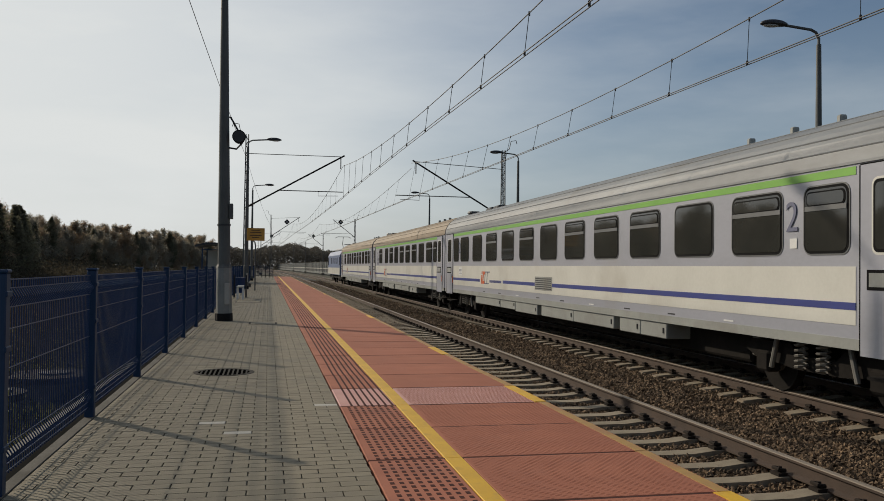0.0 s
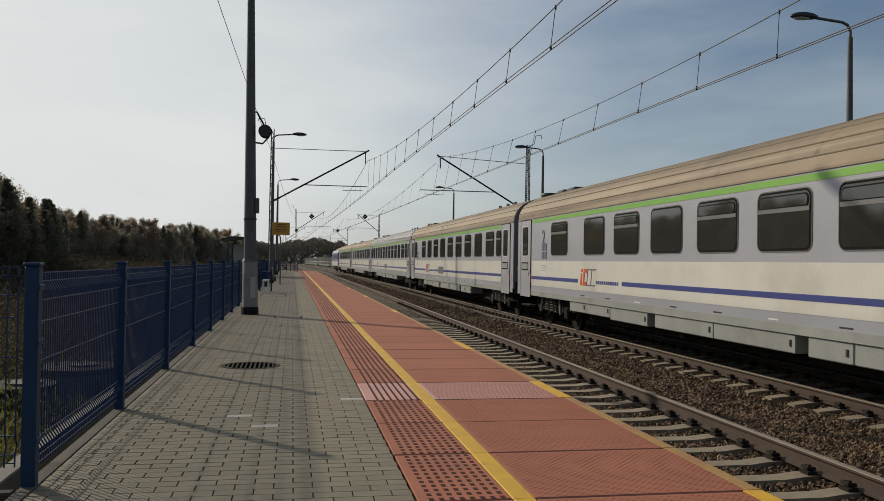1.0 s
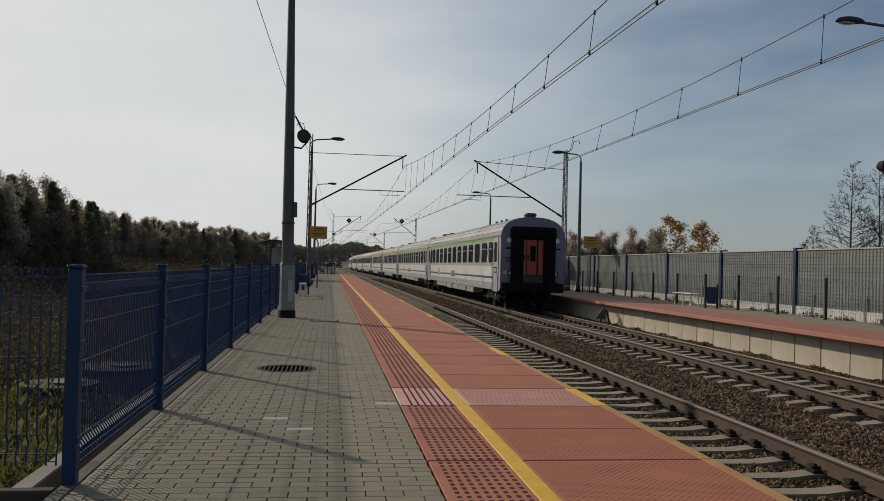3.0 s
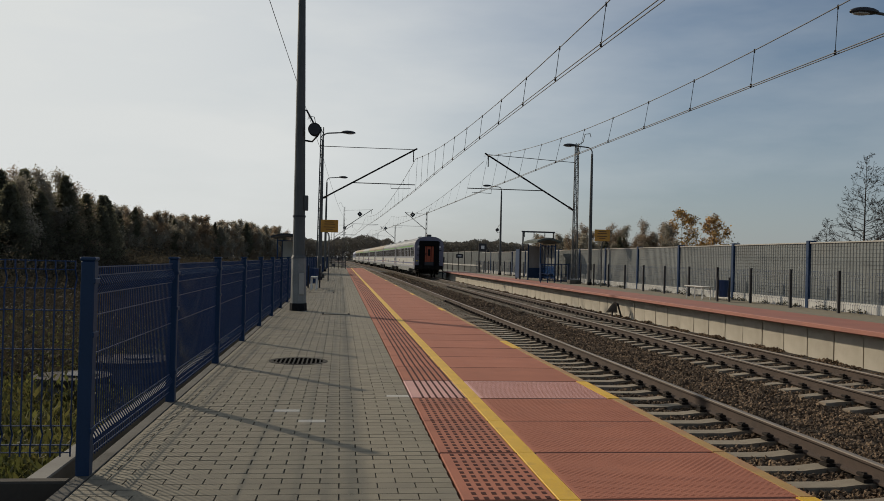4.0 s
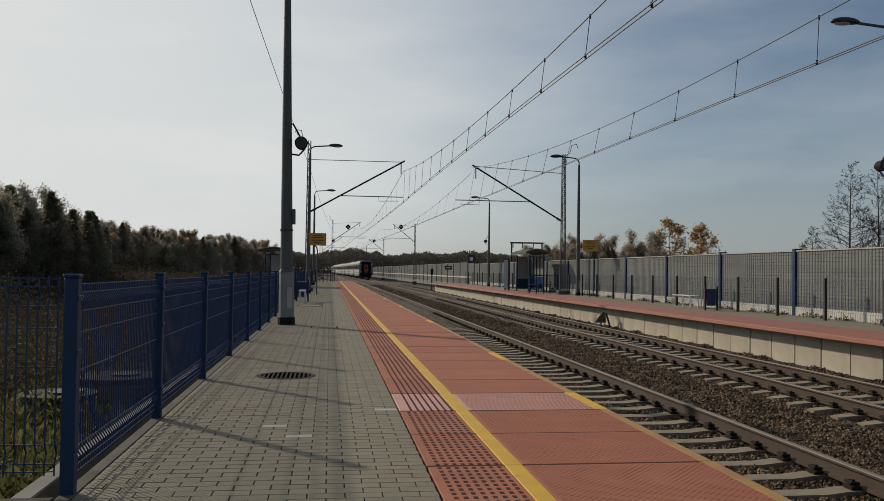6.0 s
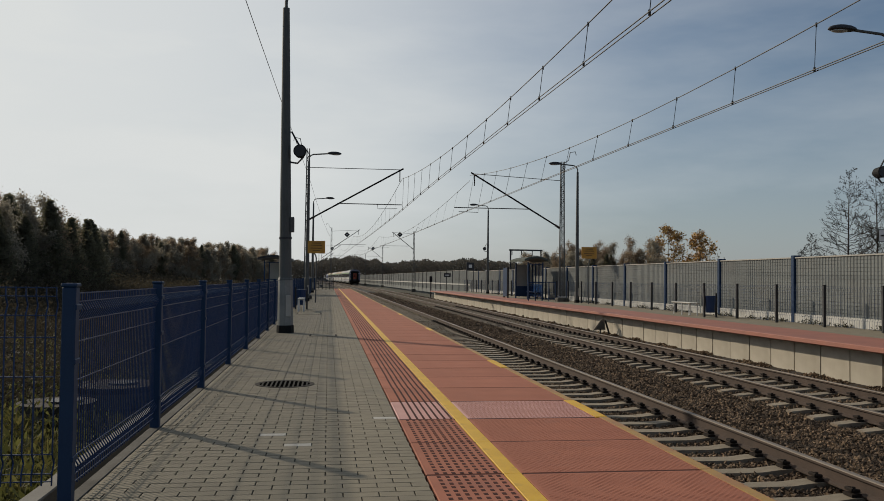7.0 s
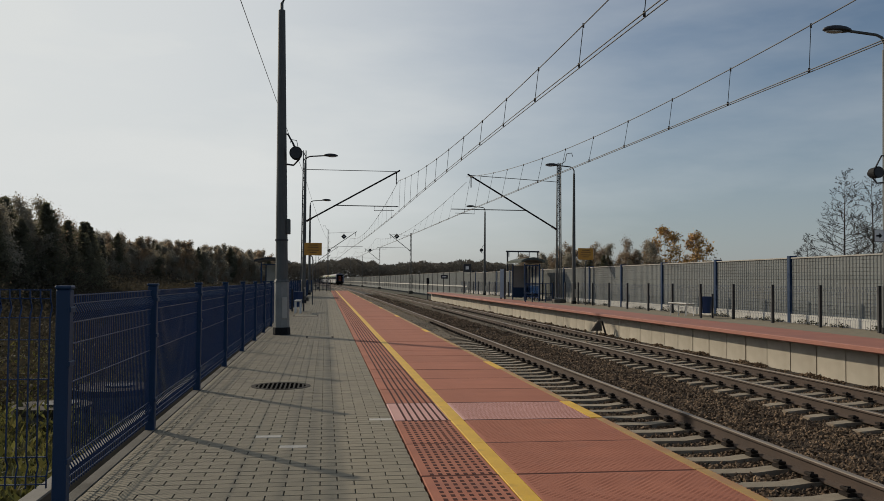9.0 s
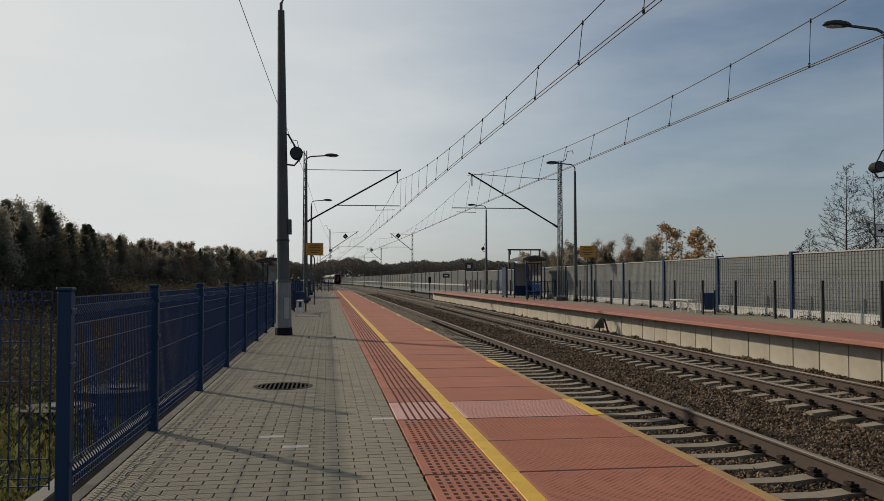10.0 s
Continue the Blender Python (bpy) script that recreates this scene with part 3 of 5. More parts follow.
# ---- far platform ----
FARP = thing("far_platform", "opposite platform with a red edge and cream concrete front", "platform", kind="structure")
part("top", box(B(), FAREDGE + 1.8, 14.55, 1, 84, FARTOP - 0.2, FARTOP), M_BRICKS, FARP, "grey paved surface")
part("fill", box(B(), FAREDGE + 0.47, 14.55, 1, 84, -1.0, FARTOP - 0.2), M_CLIP, FARP)
part("red_edge", box(B(), FAREDGE, FAREDGE + 1.8, 1, 84, FARTOP - 0.11, FARTOP + 0.004, 0.01), M_REDFAR, FARP, "red edge slabs")
part("red_lip", box(B(), FAREDGE - 0.03, FAREDGE, 1, 84, FARTOP - 0.09, FARTOP - 0.002, 0.005), M_REDFAR, FARP)
panel = mesh_of("front_panel", box(B(), FAREDGE + 0.38, FAREDGE + 0.46, 0.016, 1.014, -0.98, FARTOP - 0.118, 0.004), M_CREAM)
for k in range(81):
    part("front_panel", panel, None, FARP, at=pose(random.uniform(-0.006, 0.006), 0.58 + 1.031 * k, 0))


# ---- noise wall ----
WX, WTOP = 14.4, 1.96


def wall_bay(length, top):
    """A ribbed concrete bay: upright flutes on a flat back."""
    n = int(length / 0.14)
    rows = 16
    prof = [(0.14, 0.0)]
    for i in range(n):
        a = i * length / n
        w = length / n
        prof += [(0.017, a), (0.0, a + w * 0.2), (0.0, a + w * 0.66), (0.017, a + w * 0.84)]
    prof += [(0.017, length), (0.14, length)]
    bm = B()
    for k in range(rows):
        prism(bm, prof, "z", 0.27 + (top - 0.27) * k / rows, 0.27 + (top - 0.27) * (k + 1) / rows - 0.006)
    return mesh_of("ribbed_panel", bm, M_WALL)


bay = wall_bay(4.76, WTOP)
bay_far = wall_bay(4.76, WTOP + 0.6)
RISE = 0.6
for k in range(-5, 90):
    y = 24.03 + 4.9 * k
    on_platform = y < 80
    x = WX + (0 if on_platform else 0.5) + bend(y)
    w = thing("noise_barrier", "ribbed grey concrete noise barrier bay with a steel post" if on_platform else "far grey noise barrier bay beside the line", "wall", pose(x, y, FARTOP if on_platform else -0.41, 0, 0, heading(y)), "noise barrier", "structure")
    part("ribbed_panel", bay if on_platform else bay_far, None, w, at=pose(0, 0.085, 0))
    part("coping", box(B(), -0.03, 0.17, 0.085, 4.845, (WTOP if on_platform else WTOP + RISE), (WTOP if on_platform else WTOP + RISE) + 0.035), M_CONC, w)
    part("plinth", box(B(), -0.04, 0.15, 0.085, 4.845, -0.3, 0.27), M_WHITE if on_platform else M_WALL, w, "pale concrete plinth")
    if not on_platform:
        part("pale_band", box(B(), -0.05, 0.0, 0.085, 4.845, 0.95, 1.10), M_WHITE, w, "pale band along the wall")
    part("post", box(B(), -0.06, 0.2, -0.08, 0.08, -0.4, WTOP + (0.09 if on_platform else RISE + 0.05), 0.01), M_BLUE if on_platform else M_IRON, w, "blue steel post")

far_post = fence_post_mesh(1.14, M_IRON, 0.075)
far_wire = wire_panel(2.38, 1.12, (0.3, 1.02), M_DARKBLUE, 0.1, 0.0021)
for k in range(-1, 26):
    f = thing("fence_panel", "dark mesh fence panel along the opposite platform", "fence", pose(13.7, 18.9 + 2.46 * k, FARTOP), "far platform fence")
    part("post", far_post, None, f)
    part("wire_mesh", far_wire, None, f, at=pose(0, 0.04, 0))


# ---- masts and wires ----
def lattice_mast(x, y, side, top, z0, far=False, foot=4.35, tip_z=7.27, stay=7.2, arm=5.2, arm_end=5.2, reach=5.27):
    """A lattice steel mast with a raking cantilever towards the track; side +1 reaches right."""
    t = thing("catenary_mast", "lattice steel mast with a raking cantilever arm over the track", "mast", pose(x, y, z0), "catenary masts")
    h = top - z0
    for sy in (-0.14, 0.14):
        bm = B()
        for sx in (-0.115, 0.115):
            tube(bm, (sx, sy, 0.3), (sx * 0.6, sy * 0.8, h), 0.035, 0.03, 4)
        part("channel", bm, M_GALV, t)
    n = 16 if not far else 6
    for sy in (-0.13, 0.13):
        zigzag = []
        for i in range(n + 1):
            a, w = 0.3 + (h - 0.4) * i / n, 0.115 - 0.045 * i / n
            zigzag += [(-w, sy, a), (w, sy, a + (h - 0.4) / n / 2)] if i < n else [(-w, sy, a)]
        part("lacing", polytube(B(), zigzag, 0.016, 4), M_GALV, t)
    bm = box(B(), -0.32, 0.32, -0.32, 0.32, -0.3, 0.22, 0.05)
    part("footing", bm, M_KERB, t)
    s = side
    lo, tip, reg = foot - z0, tip_z - z0, arm - z0
    part("cantilever_tube", tube(B(), (s * 0.12, 0, lo), (s * reach, 0, tip), 0.045, n=8), M_BLACK, t)
    part("top_stay", tube(B(), (s * 0.1, 0, stay - z0), (s * (reach - 0.2), 0, tip - 0.07), 0.018, n=6), M_GALV, t)
    rx = reach * (reg - lo) / (tip - lo)
    part("registration_arm", tube(B(), (s * rx, 0, reg), (s * arm_end, 0, reg), 0.025, n=6), M_GALV, t)
    part("steady_arm", polytube(B(), [(s * (arm_end - 1.35), 0, reg), (s * (arm_end - 1.35), 0, reg - 0.25), (s * (arm_end - 0.25), 0.02, reg - 0.22)], 0.015), M_GALV, t)
    part("hanger", tube(B(), (s * (reach - 0.2), 0, tip - 0.1), (s * (reach - 0.2), 0, tip - 0.75), 0.03, n=6), M_BLACK, t)
    bm = B()
    for k in range(4):
        tube(bm, (s * (0.16 + 0.07 * k), 0, lo + 0.02 + 0.04 * k), (s * (0.19 + 0.07 * k), 0, lo + 0.035 + 0.04 * k), 0.075, n=10)
    part("insulator", bm, M_RUST, t)
    part("horn", polytube(B(), [(0.0, 0, h - 0.15), (-s * 0.35, 0, h + 0.1), (-s * 0.45, 0, h + 0.55), (-s * 0.75, 0, h + 0.6), (-s * 0.8, 0, h + 0.4)], 0.022), M_GALV, t)
    return t


def diamond(x, y, z):
    t = thing("diamond_sign", "small black and white diamond signal board hung from the cantilever", "sign", pose(x, y, z, 0, 45, 0), "diamond boards")
    part("plate", box(B(), -0.3, 0.3, -0.015, 0.015, -0.3, 0.3, 0.01), M_BLACK, t)
    part("hook", tube(B(), (-0.27, 0, 0.27), (-0.4, 0, 0.4), 0.02, n=6), M_IRON, t)
    part("face_mark", box(B(), -0.09, 0.09, -0.02, -0.016, -0.09, 0.09), M_SIGNWHITE, t)


MASTS = [46.3, 128.0, 190.0, 250.0, 310.0]
for i, y in enumerate(MASTS):
    c = bend(y)
    xl = -1.0 if i == 0 else (0.95 if i == 1 else -0.2)
    if i == 0:
        lattice_mast(xl, y, 1, 8.27, 0.0, foot=4.38, tip_z=7.32, stay=7.24, arm=5.29, arm_end=5.2)
        lattice_mast(13.3, y - 0.4, -1, 7.92, FARTOP, foot=4.14, tip_z=7.16, stay=6.84, arm=5.18, arm_end=6.2)
        continue
    lattice_mast(xl + c, y, 1, 8.85, -0.6, True, foot=5.7, tip_z=8.6, stay=8.3, arm=6.3, reach=4.3)
    lattice_mast(13.6 + c, y, -1, 8.5, -0.6, True, foot=5.75, tip_z=8.35, stay=8.1, arm=6.2, reach=3.4)
    if i in (1, 2):
        diamond(xl + 2.35 + c, y - 0.1, 7.8)
        diamond(13.6 - 2.2 + c, y - 0.1, 7.95)


def catenary(contact, carrier, axis, first, mid_z, end_z):
    """Messenger, twin contact wires and droppers in spans between the masts; contact and carrier give x over the first span."""
    t = thing("overhead_line", "overhead contact line: sagging carrier wire, droppers and twin contact wires", "overhead line")
    spans = [(-4.3, 46.3, mid_z, end_z, 4.95, 4.95), (46.3, 128.0, 5.65, 6.75, 4.95, 6.0), (128.0, 190.0, 6.6, 7.6, 6.0, 6.2),
             (190.0, 250.0, 6.8, 7.8, 6.2, 6.2), (250.0, 310.0, 6.8, 7.8, 6.2, 6.2)]
    for j, (a, b, mid, end, c0, c1) in enumerate(spans):
        near = j == 0

        def low(y):
            if near:
                return contact(y)
            f = min(1.0, (y - 46.3) / 81.7)
            return contact(46.3) * (1 - f) + (axis + bend(y)) * f

        def high(y):
            if near:
                return carrier(y)
            f = min(1.0, (y - 46.3) / 81.7)
            return carrier(46.3) * (1 - f) + (axis + bend(y)) * f

        def height(y):
            f = (y - a) / (b - a)
            lift = 0.85 * f if j == 1 else 0.0
            return mid + lift + (end - mid) * (2 * f - 1) ** 2

        def wire(y):
            return c0 + (c1 - c0) * (y - a) / (b - a)

        part("carrier_wire", polytube(B(), [(high(y), y, height(y)) for y in np.linspace(a, b, 25)], 0.011 if near else 0.012, 5), M_WIRE, t)
        for dx in (-0.045, 0.045):
            part("contact_wire", polytube(B(), [(low(y) + dx, y, wire(y)) for y in np.linspace(a, b, 13)], 0.010 if near else 0.012, 5), M_WIRE, t)
        ys = [first + 2.85 * k for k in range(-5, 12)] if near else list(np.linspace(a, b, 19 if j == 1 else 13))[1:-1]
        for y in ys:
            if not a < y < b - 0.6:
                continue
            bm = tube(B(), (low(y), y, wire(y)), (high(y), y, height(y)), 0.007 if near else 0.004, n=4)
            tube(bm, (high(y), y, height(y) - 0.05), (high(y), y, height(y) + 0.03), 0.018, n=5)
            tube(bm, (low(y), y, wire(y) - 0.02), (low(y), y, wire(y) + 0.06), 0.022, n=5)
            part("dropper", bm, M_WIRE, t)
    return t


catenary(lambda y: 4.57 - 0.0225 * (y - 14) + 0.00030 * (y - 14) ** 2, lambda y: 4.65 - 0.0235 * (y - 14) + 0.00030 * (y - 14) ** 2, 4.30, 14.1, 5.6, 6.75)
catenary(lambda y: 8.69 - 0.031 * (y - 13.8), lambda y: 8.73 - 0.0215 * (y - 13.8), 8.20, 13.75, 5.67, 7.05)
t = thing("feeder_cable", "thin feeder cable slung along the masts", "cable")
pts = []
for i in range(25):
    f = i / 24
    y = -14 + 60.3 * f
    pts.append((-2.45 + 1.45 * f, y, 8.2 - 1.3 * f - 1.0 * (1 - (2 * f - 1) ** 2) * 0.3))
part("cable", polytube(B(), pts, 0.009, 5), M_WIRE, t)
part("cable_onward", polytube(B(), [(-1.0 + (0.95 + 1) * f, 46.3 + 81.7 * f, 6.9 - 0.8 * (1 - (2 * f - 1) ** 2)) for f in np.linspace(0, 1, 13)], 0.009, 5), M_WIRE, t)


# ---- street lamps ----
def street_lamp(x, y, z0, side, box_at=0, thick=1.0, tall=0.0, lean=0.0):
    """A tapered platform lamp: wide base tube, slim shaft, curved arm, flat lantern."""
    t = thing("street_lamp", "tapered grey steel lamp, flat lantern on a curved arm", "street lamp", pose(x, y, z0, 0, lean, 0), "platform lamps")
    part("shoe", tube(B(), (0, 0, -0.02), (0, 0, 0.16), 0.185 * thick, 0.18 * thick, 8), M_BLACK, t, "dark painted foot")
    part("base_tube", tube(B(), (0, 0, 0.16), (0, 0, 1.15), 0.165 * thick, 0.155 * thick, 8), M_GALVLIGHT if thick == 1.0 else M_GALV, t)
    part("inspection_door", box(B(), 0.02 * thick, 0.12 * thick, -0.17 * thick, -0.13 * thick, 0.35, 0.8, 0.006), M_CONC, t)
    part("shaft", tube(B(), (0, 0, 1.15), (0, 0, 7.0 + tall), 0.135 * thick, 0.075 * thick, 14), M_GALV, t, smooth=False)
    part("collar", tube(B(), (0, 0, 1.12), (0, 0, 1.2), 0.165 * thick, 0.135 * thick, 8), M_GALV, t)
    s = side
    part("arm", polytube(B(), [(u, 0, v + tall) for u, v in ((0, 6.95), (0, 7.15), (s * 0.08, 7.3), (s * 0.22, 7.36), (s * 0.95, 7.42))], 0.035, 8), M_GALV, t)
    bm = B()
    bmesh.ops.create_uvsphere(bm, u_segments=16, v_segments=8, radius=1)
    for v in bm.verts:
        v.co = Vector((s * 1.25 + v.co.x * 0.38, v.co.y * 0.16, 7.42 + tall + (v.co.z * 0.12 if v.co.z > 0 else v.co.z * 0.045)))
    part("lantern", bm, M_IRON, t, smooth=True)
    bm = B()
    bmesh.ops.create_uvsphere(bm, u_segments=14, v_segments=6, radius=1)
    for v in bm.verts:
        v.co = Vector((s * 1.33 + v.co.x * 0.22, v.co.y * 0.12, 7.385 + tall + v.co.z * 0.035))
    part("lens", bm, M_PLEX, t, smooth=True)
    if box_at:
        part("junction_box", box(B(), 0.1, 0.185, -0.1, 0.1, box_at - 0.15, box_at + 0.17, 0.01), M_GALV, t)
        part("strap", tube(B(), (0, 0, box_at - 0.3), (0, 0, box_at - 0.26), 0.14, n=14), M_IRON, t)
    return t


def loudspeaker(x, y, z, sides=((1, 0),)):
    """Round public-address horns on stub brackets."""
    t = thing("loudspeaker", "round black loudspeaker on a pole bracket", "loudspeaker", pose(x, y, z), "loudspeakers")
    for s, dz in sides:
        part("bracket", polytube(B(), [(0, 0, dz + 0.42), (s * 0.12, 0, dz + 0.42), (s * 0.3, 0, dz + 0.1)], 0.02), M_IRON, t)
        part("tail_bracket", polytube(B(), [(0, 0, dz - 0.22), (s * 0.25, 0, dz - 0.25), (s * 0.38, 0, dz - 0.1)], 0.02), M_IRON, t)
        bm = tube(B(), (s * 0.30, -0.14, dz), (s * 0.30, 0.10, dz), 0.14, 0.125, 20)
        tube(bm, (s * 0.30, 0.10, dz), (s * 0.30, 0.2, dz), 0.1, 0.07, 14)
        part("housing", bm, M_BLACK, t)
        part("grille", tube(B(), (s * 0.30, -0.15, dz), (s * 0.30, -0.141, dz), 0.12, n=20), M_IRON, t)
    return t


LX = -0.69
street_lamp(LX, 18.25, 0, 1, box_at=2.3, lean=-0.8)
street_lamp(-0.85, 42.2, 0, 1, thick=0.78)
street_lamp(-1.04, 66.0, 0, 1, thick=0.78)
loudspeaker(LX - 0.05, 18.25, 3.89)
street_lamp(13.6, 18.45, FARTOP, -1, tall=-0.12, thick=0.78)
street_lamp(13.58, 43.9, FARTOP, -1, tall=0.1, thick=0.78)
street_lamp(13.6, 69.6, FARTOP, -1, tall=0.1, thick=0.78)
loudspeaker(13.6, 18.45, 3.86, ((-1, 0), (1, 0)))
loudspeaker(13.6, 69.6, 3.8, ((-1, 0),))


# ---- signs, shelters, bins ----
def name_board(x, y, z0, w, flip=1):
    t = thing("station_sign", "yellow station board on a thin curved steel post", "sign", pose(x, y, z0), "station boards")
    part("post", polytube(B(), [(0, 0, 0), (0, 0, 2.1), (0.03 * flip, 0, 2.25), (0.14 * flip, 0, 2.36)], 0.03, 8), M_GALV, t)
    part("board", box(B(), -w / 2, w / 2, -0.06, -0.03, 2.33, 2.92, 0.008), M_SIGN, t)
    for r, (dz, ww) in enumerate(((2.80, 0.5), (2.70, 0.62), (2.56, 0.66), (2.46, 0.4))):
        part("text_bar", box(B(), -w * ww / 2, w * ww / 2, -0.066, -0.061, dz, dz + 0.03), M_INK, t)
    return t


name_board(-0.38, 40.0, 0, 0.82, -1)
name_board(13.4, 41.3, FARTOP, 0.8, 1)


def shelter(x, y, z0, length, label, w=1.0):
    """A small waiting shelter: posts, glazed back and ends, a low curved roof."""
    t = thing("platform_shelter", label, "shelter", pose(x, y, z0), "shelters")
    for sx in (-0.7 * w, 0.7 * w):
        for sy in (0, length):
            part("post", box(B(), sx - 0.04, sx + 0.04, sy - 0.04, sy + 0.04, 0, 2.3, 0.006), M_BLUE, t)
    part("back_pane", box(B(), 0.7 * w - 0.01, 0.7 * w + 0.01, 0.05, length - 0.05, 0.25, 2.2), M_SHELTER if x > 0 else M_PLEX, t)
    part("lower_pane", box(B(), 0.7 * w - 0.04, 0.7 * w - 0.012, 0.05, length - 0.05, 0.15, 0.95), M_BLUEGLASS, t)
    part("end_pane", box(B(), -0.7 * w + 0.04, 0.7 * w - 0.04, length - 0.012, length + 0.012, 0.25, 2.2), M_SHELTER if x > 0 else M_PLEX, t)
    part("end_panel", box(B(), -0.7 * w + 0.04, 0.7 * w - 0.04, length - 0.03, length - 0.015, 0.15, 0.8), M_BLUE, t)
    for z in (0.3, 1.0, 2.15):
        part("end_rail", box(B(), -0.7 * w + 0.04, 0.7 * w - 0.04, -0.02, 0.02, z, z + 0.05), M_BLUE, t)
    for k in range(1, 4):
        part("mullion", box(B(), 0.7 * w - 0.06, 0.7 * w + 0.02, k * length / 4 - 0.025, k * length / 4 + 0.025, 0.2, 2.25), M_BLUE, t)
    bm = B()
    pr = [((-1.15 + 2.2 * i / 10) * w, 2.32 + 0.34 * math.sin(math.pi * (0.15 + 0.7 * i / 10))) for i in range(11)]
    prism(bm, pr + [(u, v - 0.13) for u, v in reversed(pr)], "y", -0.35, length + 0.35)
    part("roof", bm, M_GREENROOF if x > 0 else M_IRON, t)
    part("bench", box(B(), 0.25 * w, 0.6 * w, 0.3, length - 0.3, 0.42, 0.47, 0.01), M_BLUE, t)
    for sy in (0.5, length - 0.5):
        part("bench_leg", box(B(), 0.38 * w, 0.46 * w, sy - 0.03, sy + 0.03, 0, 0.42), M_IRON, t)
    return t


shelter(12.75, 49.8, FARTOP, 3.3, "waiting shelter with blue panels, clouded glazing and a low roof", 0.66)
rail = thing("blue_railing", "low blue steel railing before the shelter", "railing", pose(11.65, 47.0, FARTOP))
for k in range(5):
    part("post", box(B(), 0.4 * k - 0.025, 0.4 * k + 0.025, -0.025, 0.025, 0, 1.1), M_BLUE, rail)
for z in (0.12, 0.5, 1.06):
    part("bar", box(B(), 0, 1.6, -0.015, 0.015, z, z + 0.03), M_DARKBLUE, rail)
shelter(-3.35, 57, 0.0, 4.5, "small waiting shelter with clouded glazing behind the fence")
part("shelter_slab", box(B(), -4.6, -1.20, 55.5, 63, -1.0, -0.002), M_CONC, PLAT)
t = thing("blue_screen", "tall blue panel screen beside the shelter", "screen", pose(12.0, 54.2, FARTOP))
part("panel", box(B(), -0.07, 0.07, 0, 1.2, 0.1, 2.0, 0.01), M_BLUE, t)
for y in (0, 1.2):
    part("post", box(B(), -0.05, 0.05, y - 0.05, y + 0.05, 0, 2.05), M_IRON, t)


def litter_bin(x, y, z0):
    t = thing("litter_bin", "blue sheet-steel litter bin hung between two posts", "bin", pose(x, y, z0), "litter bins")
    for s in (-0.21, 0.21):
        part("post", box(B(), s - 0.03, s + 0.03, -0.03, 0.03, 0, 0.82, 0.005), M_IRON, t)
    bm = tube(B(), (0, 0, 0.16), (0, 0, 0.70), 0.15, 0.19, 14)
    part("drum", bm, M_DARKBLUE, t)
    part("rim", tube(B(), (0, 0, 0.70), (0, 0, 0.73), 0.2, n=14), M_DARKBLUE, t)
    return t


def bench(x, y, z0, rz=0, w=1.0):
    t = thing("bench", "narrow pale bench on steel legs", "bench", pose(x, y, z0, 0, 0, rz), "platform benches")
    for i in range(3):
        part("slat", box(B(), (-0.2 + 0.14 * i) * w, (-0.08 + 0.14 * i) * w, 0, 1.6, 0.43, 0.46, 0.008), M_WHITE, t)
    for yy in (0.15, 0.75, 1.45):
        part("leg", polytube(B(), [(-0.16 * w, yy, 0), (-0.16 * w, yy, 0.41), (0.16 * w, yy, 0.41), (0.16 * w, yy, 0)], 0.02), M_SIGNWHITE, t)
    return t


litter_bin(13.15, 27.1, FARTOP)
bench(13.15, 28.3, FARTOP)
litter_bin(-0.78, 31.5, 0)
bench(-0.72, 29.0, 0, 0, 0.55)

t = thing("stop_marker", "black triangular marker board on a short post beside the track", "sign", pose(10.3, 30.2, -0.9))
part("post", tube(B(), (0, 0, 0), (0, 0, 0.5), 0.03, n=8), M_IRON, t)
bm = B()
prism(bm, [(-0.26, 0.25), (0.2, 0.25), (0.16, 0.62), (0.05, 0.66)], "y", -0.02, 0.02)
part("plate", bm, M_SLEEPER, t)
bm = B()
prism(bm, [(-0.16, 0.29), (0.15, 0.29), (0.12, 0.55), (0.05, 0.58)], "y", -0.03, -0.021)
part("face", bm, M_KERB, t)
part("prop", tube(B(), (0.42, 0.1, -0.02), (0.2, 0.02, 0.6), 0.035, n=8), M_IRON, t)

t = thing("platform_sign", "tall framed platform sign with a dark head", "sign", pose(13.1, 75.5, FARTOP))
for s in (-0.3, 0.3):
    part("post", tube(B(), (s, 0, 0), (s, 0, 2.75), 0.04, n=8), M_GALV, t)
part("head", box(B(), -0.36, 0.36, -0.06, 0.06, 2.0, 2.75, 0.02), M_IRON, t)
part("face", box(B(), -0.15, 0.15, -0.07, -0.061, 2.25, 2.55), M_SIGNWHITE, t)
t = thing("direction_sign", "small dark direction plate on a post", "sign", pose(12.2, 84.0, FARTOP - 0.5))
part("post", tube(B(), (-0.1, 0, 0), (-0.1, 0, 2.2), 0.04, n=8), M_IRON, t)
part("plate", box(B(), -0.35, 0.35, -0.03, 0.03, 1.9, 2.3), M_IRON, t)
part("text_bar", box(B(), -0.2, 0.2, -0.036, -0.031, 2.05, 2.15), M_SIGNWHITE, t)
t = thing("end_signal", "slim dark signal post at the platform's end", "signal", pose(10.7, 85.5, -0.9))
part("post", tube(B(), (0, 0, 0), (0, 0, 2.3), 0.06, n=8), M_IRON, t)
part("head", box(B(), -0.14, 0.14, -0.1, 0.1, 1.75, 2.35, 0.03), M_BLACK, t)
t = thing("access_sign", "small white pictogram plates on the lamp's pole", "sign", pose(13.32, 18.2, FARTOP + 0.16))
